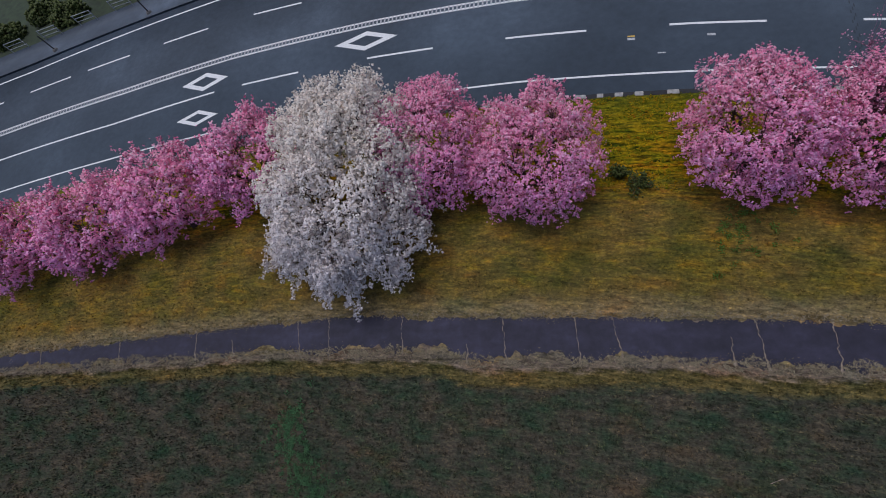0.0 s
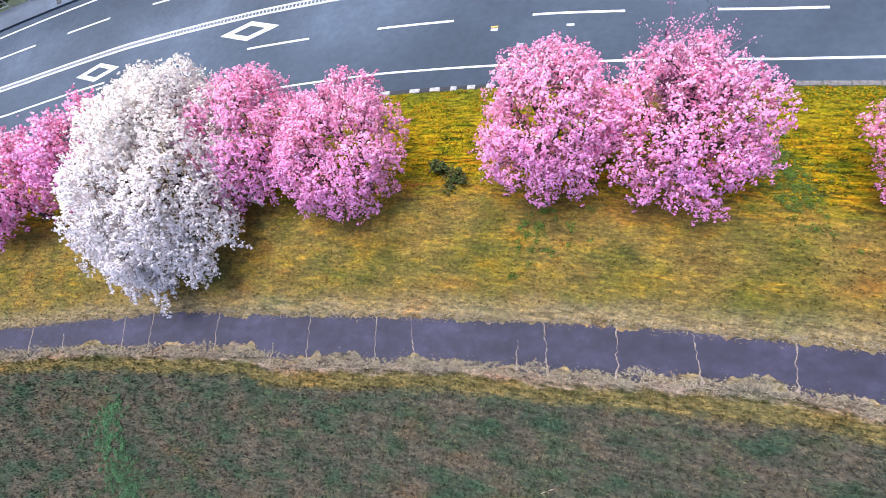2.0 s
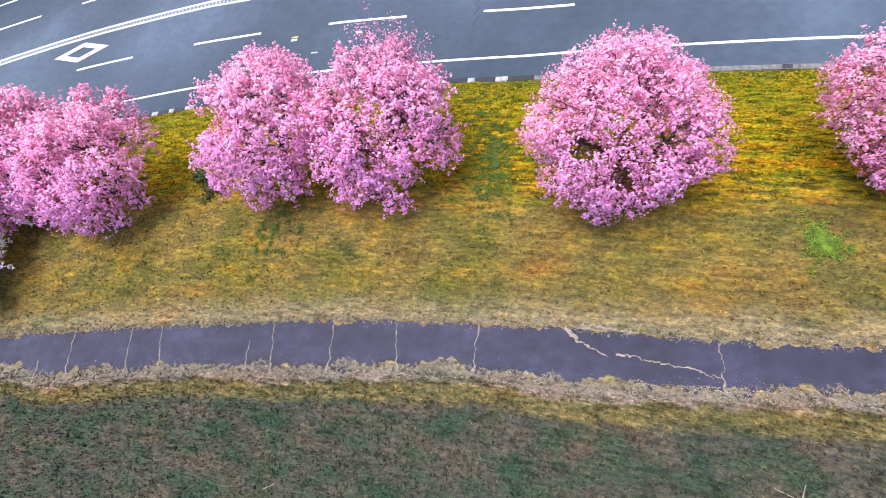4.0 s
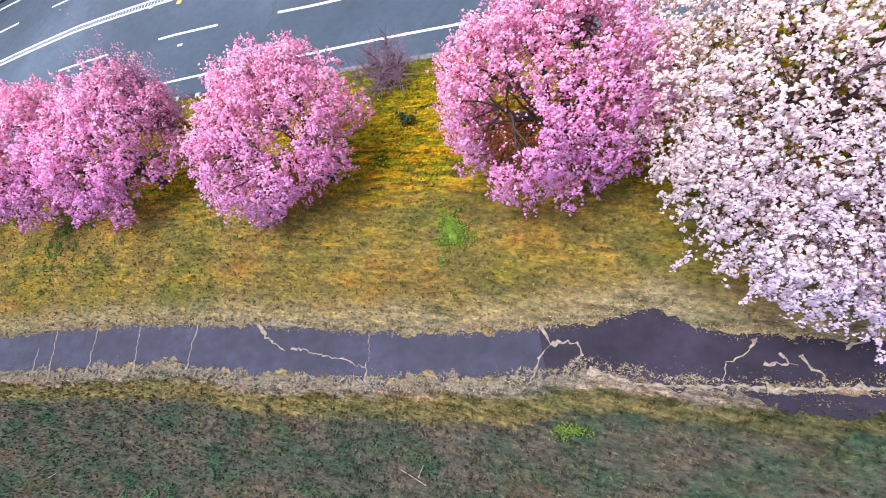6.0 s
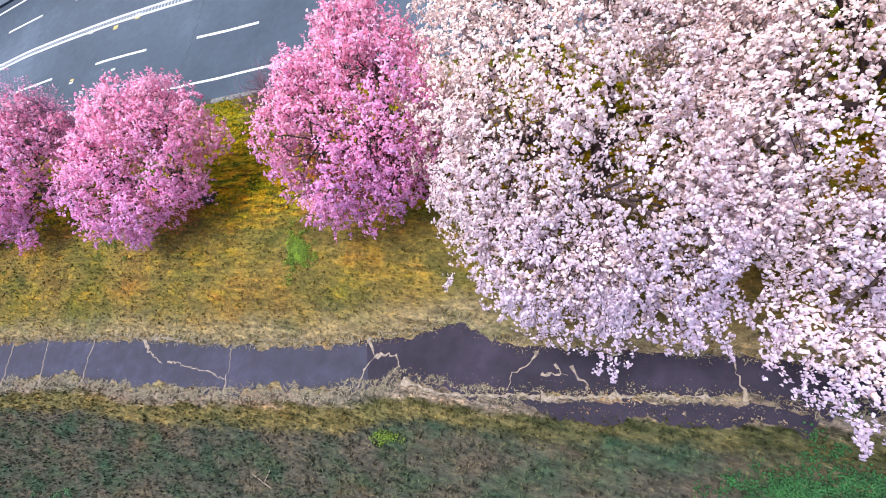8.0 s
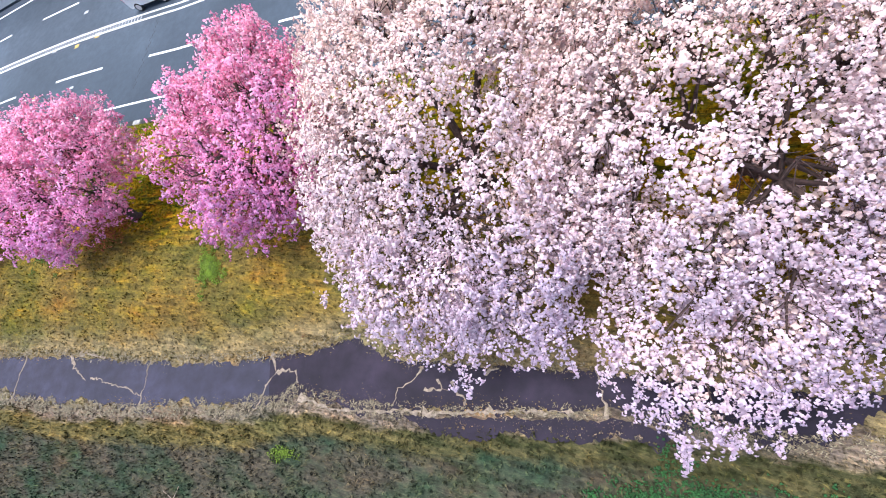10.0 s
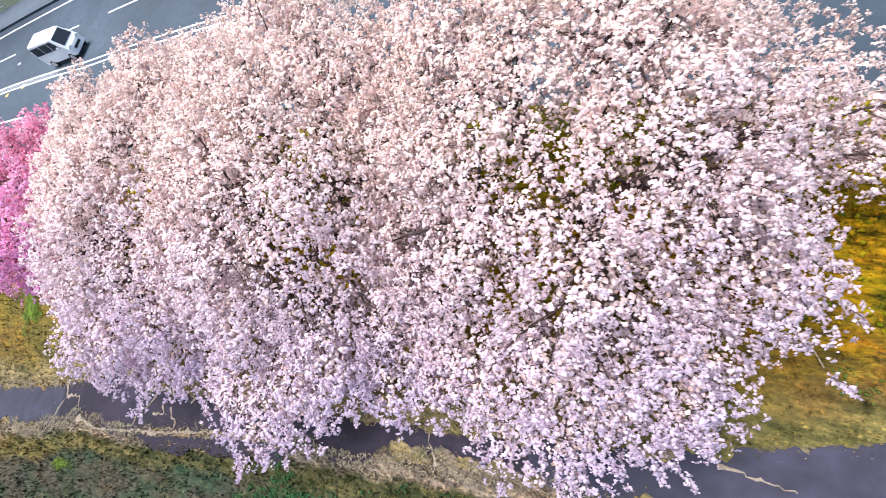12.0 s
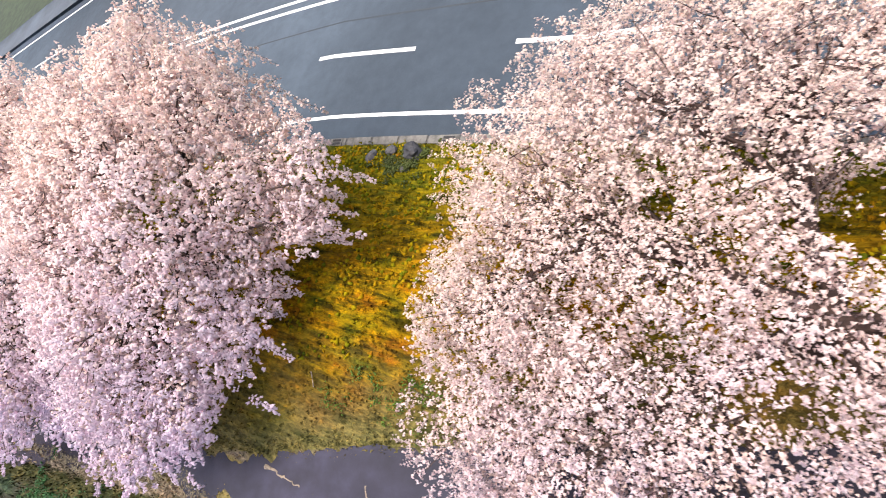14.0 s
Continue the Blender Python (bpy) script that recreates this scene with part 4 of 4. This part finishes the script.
def make_turf():
    rng = np.random.default_rng(77)
    sets = []
    n = 62000
    x = rng.uniform(-34, 62, n)
    t = rng.uniform(0, 1, n)
    up, ke = path_upper(x), kerb_y(x) - 0.35
    sets.append((x, up + 0.02 + t * (ke - up), 0.07, 0.042))
    n = 46000
    x = rng.uniform(-34, 62, n)
    sets.append((x, path_lower(x) - 0.3 - rng.uniform(0, 1, n) ** 1.1 * 7.5, 0.12, 0.036))
    n = 24000
    x = rng.uniform(-34, 62, n)
    below = rng.random(n) < 0.62
    y = np.where(below, path_lower(x) + rng.normal(size=n) * 0.20 - 0.06 + 0.12 * np.sin(x * 2.7) * np.sin(x * 1.1), path_upper(x) + rng.normal(size=n) * 0.12 + 0.10)
    sets.append((x, y, 0.07, 0.030))
    vs, fs, k = [], [], 0
    for x, y, h, w in sets:
        p = np.c_[x, y, np.maximum(ground_height(x, y), -6)]
        v, f = blades(p, h, w, rng)
        vs.append(v)
        fs.append(f + k)
        k += len(v)
    v = np.concatenate(vs)
    me = mesh_of("grass", v, np.concatenate(fs), 3)
    with_band(me, v[:, 0], v[:, 1])
    tagged(link("grass", me, BLADES), "short dry grass tufts, yellow, olive and straw-coloured", "grass", kind="stuff")


def leafy(name, x, y, spread, height, count, size, mat, label, category, seed, stems=7, kind=""):
    """A low plant: stems that part from one root, and many small leaves round them."""
    rng = np.random.default_rng(seed)
    z = float(ground_height(np.array([x]), np.array([y]))[0])
    plant = base_at(name, x, y, z)
    tagged(plant, label, category, kind=kind)
    strands, leaves = [], []
    for k in range(stems):
        a = rng.uniform(0, 6.283)
        r = spread * rng.uniform(0.3, 1.0)
        tip = np.array((math.cos(a) * r, math.sin(a) * r, height * rng.uniform(0.5, 1.0)))
        strands.append(curve_strand(np.array((0, 0, -0.03)), tip, 0.012, 0.004, 0.05, rng, 5))
        m = count // stems
        t = rng.uniform(0.25, 1.05, (m, 1))
        leaves.append(tip * t + rng.normal(size=(m, 3)) * np.array((spread, spread, height)) * 0.16)
    p = np.concatenate(leaves)
    p[:, 2] = np.maximum(p[:, 2], 0.02)
    link("stem", tubes("stem", strands, 4), TWIG, plant, kind="stuff")
    v, f = clumps(p, size, rng)
    link("foliage", mesh_of("foliage", v, f, 3), mat, plant, kind="stuff")
    return plant


def ground_patch(name, x, y, lx, ly, count, size, mat, label, category, seed):
    """Low leaves in an uneven patch on the turf."""
    rng = np.random.default_rng(seed)
    tuft = rng.normal(size=(max(6, count // 24), 2)) * (lx, ly)
    tuft *= 1 + 0.35 * np.sin(np.arctan2(tuft[:, 1], tuft[:, 0]) * 3 + seed)[:, None]
    q = tuft[rng.integers(0, len(tuft), count)] + rng.normal(size=(count, 2)) * (0.05 + 0.04 * lx)
    px, py = x + q[:, 0], y + q[:, 1]
    pz = ground_height(px, py) + rng.uniform(0.01, 0.09, count)
    v, f = clumps(np.c_[px, py, pz], size, rng)
    tagged(link(name, mesh_of(name, v, f, 3), mat), label, category, kind="stuff")


def bare_bush(name, x, y, spread, height, label, seed, petals=0, zbase=None):
    """A leafless bush: many thin twigs that branch, with a few petals left."""
    rng = np.random.default_rng(seed)
    z = float(ground_height(np.array([x]), np.array([y]))[0]) if zbase is None else zbase
    bush = base_at(name, x, y, z - 0.05)
    tagged(bush, label, "bush" if name != "bare_tree" else "tree")
    main, fine, tips = [], [], []
    for k in range(9):
        a = k * 0.7 + rng.uniform(-0.3, 0.3)
        r = spread * rng.uniform(0.35, 1)
        tip = np.array((math.cos(a) * r, math.sin(a) * r, height * rng.uniform(0.75, 1.0)))
        st = curve_strand(np.zeros(3), tip, 0.030, 0.010, 0.15, rng, 7)
        main.append(st)
        for _ in range(130 if petals else 80):
            i = rng.integers(2, 7)
            p0 = st[i][0]
            d = rng.normal(size=3) * spread * 0.30 + np.array((0, 0, height * 0.12))
            fine.append(curve_strand(p0, p0 + d, 0.014, 0.007, 0.02, rng, 4))
            tips.append(p0 + d)
    link("stem", tubes("stem", main, 5), BARK, bush, kind="stuff")
    link("branchwork", tubes("branchwork", fine, 3), MAUVE if petals else TWIG, bush, kind="stuff")
    if petals:
        tips = np.array(tips)
        p = tips[rng.integers(0, len(tips), petals)] + rng.normal(size=(petals, 3)) * 0.11
        v, f = clumps(p, 0.034, rng)
        link("crown", mesh_of("crown", v, f, 3), PINK, bush, kind="stuff")


MAUVE = plain("mauve_twig", (0.30, 0.16, 0.24), 0.9)


def rock(x, y, z, size, label, seed):
    bm = bmesh.new()
    bmesh.ops.create_icosphere(bm, subdivisions=3, radius=1)
    for v in bm.verts:
        k = 1 + 0.28 * noise.noise(v.co * 1.6 + Vector((seed, 0, 0))) + 0.1 * noise.noise(v.co * 5 + Vector((0, seed, 0)))
        v.co = Vector((v.co.x * size[0], v.co.y * size[1], v.co.z * size[2])) * k
    ob = part("rock", bm, STONE if seed != 2 else DARKSTONE, None)
    ob.location = (x, y, z)
    ob.rotation_euler = (0, 0, seed)
    tagged(ob, label, "rock", "rocks by the kerb")


DARKSTONE = plain("dark_wet_stone", (0.035, 0.034, 0.040), 0.6, 0, 0.5, 8)

def make_moss():
    """Low cushions of moss over the upper bank, thick towards the kerb, thinning out downhill."""
    rng = np.random.default_rng(91)
    n = 24000
    x = rng.uniform(-12, 61, n)
    up, ke = path_upper(x), kerb_y(x)
    down = rng.uniform(0, 1, n) ** 1.4
    y = ke - 0.4 - down * np.minimum(7.0, (ke - up) * 0.75)
    dense = np.sin(x * 1.9 + 2 * np.sin(y * 1.3)) + np.sin(y * 2.9 + np.sin(x * 1.7)) + rng.normal(size=n) * 0.5 > -0.2
    x, y = x[dense], y[dense]
    p = np.c_[x, y, ground_height(x, y) + 0.015]
    v, f = clumps(p, 0.075, rng)
    v = v.reshape(len(p), -1, 3)
    v[:, :, 2] = p[:, None, 2] + (v[:, :, 2] - p[:, None, 2]) * 0.7
    tagged(link("moss", mesh_of("moss", v.reshape(-1, 3), f, 3), MOSS), "lemon-yellow, green and rusty moss cushions on the bank", "moss", kind="stuff")


def moss_material():
    m, nt, p = nodes_of("moss_cushion")
    geo = nt.nodes.new("ShaderNodeNewGeometry")
    broad = noise_tex(nt, 0.9, 4, 0.6)
    f = math_node(nt, "ADD", math_node(nt, "MULTIPLY", geo.outputs["Random Per Island"], 0.4), math_node(nt, "MULTIPLY", broad, 0.7))
    c = ramp(nt, f, [(0.22, (0.030, 0.050, 0.004)), (0.38, (0.120, 0.130, 0.004)), (0.54, (0.300, 0.220, 0.004)), (0.70, (0.330, 0.175, 0.004)), (0.88, (0.240, 0.080, 0.004))])
    nt.links.new(c, p.inputs["Base Color"])
    p.inputs["Roughness"].default_value = 0.95
    p.inputs["Specular IOR Level"].default_value = 0.1
    return m


MOSS = moss_material()
make_turf()
make_moss()
leafy("green_shrub", 4.2, 11.2, 0.55, 0.7, 420, 0.07, LEAF, "small dark green shrub on yellow moss", "shrub", 31)
leafy("green_shrub", 5.0, 10.3, 0.75, 0.5, 420, 0.06, LEAF, "small dark green shrub sprawling on the moss", "shrub", 32)
leafy("green_shrub", 25.4, 9.6, 0.5, 0.5, 260, 0.05, LEAF, "small dark shrub with a leaning twig", "shrub", 33)
ground_patch("weed_patch", 27.0, 4.1, 0.26, 0.30, 2600, 0.024, GREENLEAF, "bright green weed patch on dry turf", "weeds", 34)
ground_patch("weed_patch", 29.2, -1.65, 0.22, 0.08, 420, 0.022, GREENLEAF, "bright green weed beside the path", "weeds", 35)
ground_patch("weed_patch", -12.5, -0.6, 0.6, 1.0, 4200, 0.032, SLOPEWEED, "tall green weed patch on the slope", "weeds", 36)
ground_patch("weed_patch", -11.4, -3.6, 0.8, 0.9, 3200, 0.032, SLOPEWEED, "green weed patch low on the slope", "weeds", 37)
ground_patch("weed_patch", 13.2, -3.3, 0.8, 0.4, 900, 0.04, SLOPEWEED, "green weeds scattered on the slope", "weeds", 38)
ground_patch("weed_patch", 8.5, 7.4, 0.8, 0.9, 900, 0.035, FRESH, "green weeds under the cherry trees", "weeds", 39)
ground_patch("weed_patch", 17.6, 9.7, 0.55, 1.6, 7000, 0.026, FRESH, "fresh green grass patch between two trees", "weeds", 40)
ground_patch("clover_patch", 38.8, -3.6, 1.1, 0.42, 6000, 0.032, CLOVER, "dense dark green clover patch below the path", "clover", 41)
ground_patch("clover_patch", 41.6, -4.3, 1.3, 0.40, 5000, 0.032, CLOVER, "dark green clover spreading below the path", "clover", 42)
ground_patch("weed_patch", 53.0, -2.2, 0.7, 0.3, 600, 0.025, FRESH, "yellow-green weeds beside the path", "weeds", 43)
bare_bush("bare_tree", 14.3, 12.6, 1.6, 4.0, "thin half-bare cherry tree with purple twigs", 51, 6000)
bare_bush("bare_bush", 24.6, 12.5, 1.4, 0.95, "leafless brown bush beside the kerb", 52)
rock(53.1, 4.2, -0.93, (0.34, 0.26, 0.26), "dark wet rock beside the kerb", 2)
rock(52.8, 3.7, -0.93, (0.30, 0.22, 0.18), "pale grey rock on the moss", 1)
rock(52.4, 4.6, -0.97, (0.20, 0.16, 0.14), "small grey stone beside the kerb", 3)
rock(51.7, 4.7, -0.97, (0.24, 0.15, 0.12), "small grey stone by the kerb", 4)
ground_patch("moss_patch", 52.75, 4.0, 0.45, 0.32, 1300, 0.035, LEAF, "dark green moss round the rocks", "moss", 44)
stick = tagged(part("stick", boxed((0.02, 0.34, 0.02), (0, 0, 0), 0, 0.004), STRAW), "pale dry stick lying on the turf", "stick")
stick.matrix_world = pose(50.85, -1.55, float(ground_height(np.array([50.85]), np.array([-1.55]))[0]) + 0.05, 4, 0, 8)
for x, y, a, ln in ((24.6, -2.6, 150, 0.9), (24.9, -2.4, 60, 0.5), (8.0, -1.9, 20, 0.5)):
    tw = tagged(part("fallen_twig", boxed((ln, 0.025, 0.02), (0, 0, 0), 0, 0.004), STRAW), "pale fallen twig on the rough slope", "twig")
    tw.matrix_world = pose(x, y, float(ground_height(np.array([x]), np.array([y]))[0]) + 0.05, 0, 0, a)

# ---- drains in the kerb ----


def kerb_drain(x):
    rk = float(bent(R_KERB, x))
    a = arc_at(x, rk)
    px, py = on_arc(rk - 0.16, a)
    e = base_at("kerb_drain", px, py, ROAD_Z + 0.21, -a)
    tagged(e, "iron drain inlet set in the kerb", "drain", "drains in the kerb")
    part("frame", boxed((0.46, 0.26, 0.03), (0, 0, 0.018), 0, 0.008), CONCRETE, e)
    # dark bars on the frame stand in for the shade of two slots
    for k in (-1, 1):
        part("slot", boxed((0.36, 0.075, 0.02), (0, 0.055 * k, 0.032), 0, 0.003), HOLLOW, e, "dark slot")


for x in (29.6, 50.4, 54.2, 57.0):
    kerb_drain(x)

# ---- far side: pavement, fence, bushes ----


def far_side():
    pave = arc_strip("pavement", R_FAR_KERB, 0.0, 3.0, -0.75, 0.75, ROAD_Z + 0.16, PAVING, thick=0.25)
    tagged(pave, "blue-grey pavement beyond the road", "pavement", kind="structure")
    bank = arc_strip("far_bank", R_FAR_KERB, 3.0, 40.0, -0.75, 0.75, ROAD_Z + 0.1, FARTURF, thick=0.3)
    tagged(bank, "dark green bank behind the pavement", "bank", kind="structure")
    x = -56.0
    post = None
    while x < 6:
        r = float(bent(R_FAR_KERB, x)) + 2.9
        a = arc_at(x, r)
        px, py = on_arc(r, a)
        m = pose(px, py, ROAD_Z + 0.16, 0, 0, -math.degrees(a))
        if post is None:
            post = base_at("fence", px, py, ROAD_Z + 0.16, -a)
            tagged(post, "pale steel pipe fence along the pavement", "fence", "fence panels")
            for k in (0, 1.9):
                part("post", boxed((0.07, 0.07, 1.0), (k, 0, 0.5), 0, 0.01), STEEL, post)
            for h in (0.35, 0.66, 0.96):
                part("rail", boxed((2.0, 0.05, 0.05), (1.0, 0, h), 0, 0.01), STEEL, post)
        else:
            copy_thing(post, m)
        x += 3.9 * math.cos(a)
    for k, (x, o) in enumerate(((-60, 6), (-55, 7.5), (-50, 5.5), (-46, 7.0), (-42.5, 5.0), (-39, 7.5), (-35, 5.6), (-31, 7), (-27, 6))):
        r = float(bent(R_FAR_KERB, x)) + o
        px, py = on_arc(r, arc_at(x, r))
        rng = np.random.default_rng(200 + k)
        e = base_at("evergreen_bush", px, py, ROAD_Z + 0.1)
        tagged(e, "dark green bush behind the far fence", "bush", "bushes behind the fence")
        d = rng.normal(size=(800, 3))
        d /= np.linalg.norm(d, axis=1)[:, None]
        d[:, 2] = np.abs(d[:, 2])
        q = d * np.array((1.9, 1.5, 1.4)) * (1 + 0.25 * np.sin(d[:, :1] * 5 + k) * np.sin(d[:, 1:2] * 6)) * rng.uniform(0.75, 1.0, (800, 1))
        v, f = clumps(q, 0.19, rng)
        link("foliage", mesh_of("foliage", v, f, 3), LEAF, e, kind="stuff")
        st = [curve_strand(np.zeros(3), q[i] * 0.9, 0.04, 0.01, 0.1, rng, 5) for i in range(12)]
        link("stem", tubes("stem", st, 4), BARK, e, kind="stuff")


FARTURF = plain("dark_bank_turf", (0.03, 0.045, 0.018), 0.9, 0, 0.5, 2)
far_side()


def lamp_post(x, o):
    r = float(bent(R_FAR_KERB, x)) + o
    a = arc_at(x, r)
    px, py = on_arc(r, a)
    e = base_at("marker_post", px, py, ROAD_Z + 0.16, -a)
    tagged(e, "short dark post with a pale foot on the pavement", "post", "posts on the pavement")
    bm = bmesh.new()
    bmesh.ops.create_cone(bm, cap_ends=True, segments=14, radius1=0.06, radius2=0.05, depth=1.6, matrix=Matrix.Translation((0, 0, 0.8)))
    part("pole", bm, DARKSTEEL, e)
    bm = bmesh.new()
    bmesh.ops.create_cone(bm, cap_ends=True, segments=18, radius1=0.26, radius2=0.20, depth=0.14, matrix=Matrix.Translation((0, 0, 0.07)))
    part("foot", bm, CONCRETE, e, "pale concrete foot")


lamp_post(-42.6, 0.6)
lamp_post(-32.5, 0.6)

# ---- vehicles on the far lanes ----


def wheel(parent, x, y, r=0.29, w=0.18):
    bm = bmesh.new()
    bmesh.ops.create_cone(bm, cap_ends=True, segments=24, radius1=r, radius2=r, depth=w, matrix=Matrix.Translation((x, y, r)) @ Matrix.Rotation(math.pi / 2, 4, "X"))
    bmesh.ops.bevel(bm, geom=[e for e in bm.edges if len(e.link_faces) == 2 and e.calc_face_angle() > 1], offset=0.03, segments=2, affect="EDGES")
    t = part("wheel", bm, RUBBER, parent, "black tyre")
    bm = bmesh.new()
    bmesh.ops.create_cone(bm, cap_ends=True, segments=18, radius1=r * 0.62, radius2=r * 0.62, depth=w + 0.02, matrix=Matrix.Translation((x, y, r)) @ Matrix.Rotation(math.pi / 2, 4, "X"))
    part("rim", bm, STEEL, t, "silver rim")


def shell(profile, width, top_in, bevel=0.05):
    """A body swept from a side profile [(x, z)], its upper points drawn in by top_in."""
    zmax = max(z for _, z in profile)
    zmid = 0.55 * zmax
    bm = bmesh.new()
    sides = []
    for s in (-1, 1):
        sides.append([bm.verts.new((x, s * (width / 2 - (top_in * max(0, (z - zmid) / (zmax - zmid)))), z)) for x, z in profile])
    n = len(profile)
    for i in range(n):
        j = (i + 1) % n
        bm.faces.new((sides[0][i], sides[0][j], sides[1][j], sides[1][i]))
    bm.faces.new(sides[0][::-1])
    bm.faces.new(sides[1])
    bmesh.ops.recalc_face_normals(bm, faces=bm.faces)
    bmesh.ops.bevel(bm, geom=list(bm.edges), offset=bevel, segments=3, affect="EDGES")
    return bm


def panel(corners, thick=0.012):
    """A thin slab on four corners, pushed out along its normal."""
    bm = bmesh.new()
    a = [bm.verts.new(c) for c in corners]
    f = bm.faces.new(a)
    f.normal_update()
    nrm = f.normal.copy()
    r = bmesh.ops.extrude_face_region(bm, geom=[f])
    bmesh.ops.translate(bm, vec=nrm * thick, verts=[v for v in r["geom"] if isinstance(v, bmesh.types.BMVert)])
    bmesh.ops.recalc_face_normals(bm, faces=bm.faces)
    return bm


def small_van(x, o, line):
    r = float(bent(line, x)) + o
    a = arc_at(x, r)
    px, py = on_arc(r, a)
    e = base_at("small_van", px, py, ROAD_Z, -a)
    tagged(e, "white boxy microvan driving on the far lane", "van")
    part("body", shell([(-1.68, 0.30), (1.66, 0.30), (1.70, 0.75), (1.52, 0.98), (1.02, 1.72), (-1.45, 1.78), (-1.68, 1.00)], 1.47, 0.10), VANWHITE, e, smooth=False)
    part("windscreen", panel([(1.50, -0.60, 1.04), (1.50, 0.60, 1.04), (1.10, 0.55, 1.62), (1.10, -0.55, 1.62)]), GLASS, e, "dark windscreen")
    part("rear_window", panel([(-1.66, 0.58, 1.08), (-1.66, -0.58, 1.08), (-1.52, -0.54, 1.60), (-1.52, 0.54, 1.60)]), GLASS, e, "dark rear window")
    for s in (-1, 1):
        for x0, x1 in ((-1.45, -0.55), (-0.48, 0.35), (0.42, 1.12)):
            x2 = x1 if x1 < 1 else 0.92
            q = [(x0, s * 0.722, 1.06), (x1, s * 0.722, 1.06), (x2, s * 0.655, 1.60), (x0, s * 0.655, 1.60)]
            part("side_window", panel(q if s < 0 else q[::-1]), GLASS, e, "dark side window")
        part("headlamp", boxed((0.06, 0.30, 0.18), (1.67, s * 0.52, 0.80), 0, 0.02), LAMPCLEAR, e, "clear headlamp")
        part("tail_lamp", boxed((0.05, 0.10, 0.34), (-1.68, s * 0.64, 0.85), 0, 0.015), LAMPRED, e, "red tail lamp")
        part("mirror", boxed((0.10, 0.16, 0.18), (1.05, s * 0.82, 1.12), 0, 0.03), VANWHITE, e)
        for wx in (-1.05, 1.12):
            wheel(e, wx, s * 0.66)
    part("grille", boxed((0.03, 0.75, 0.14), (1.70, 0, 0.56), 0, 0.01), HOLLOW, e, "dark grille")
    part("bumper", boxed((0.12, 1.40, 0.20), (1.66, 0, 0.38), 0, 0.04), VANWHITE, e)
    part("number_plate", boxed((0.02, 0.33, 0.16), (1.735, 0, 0.40), 0, 0.004), LAMPCLEAR, e, "blank pale plate")


small_van(17.8, 1.35, R_MID)
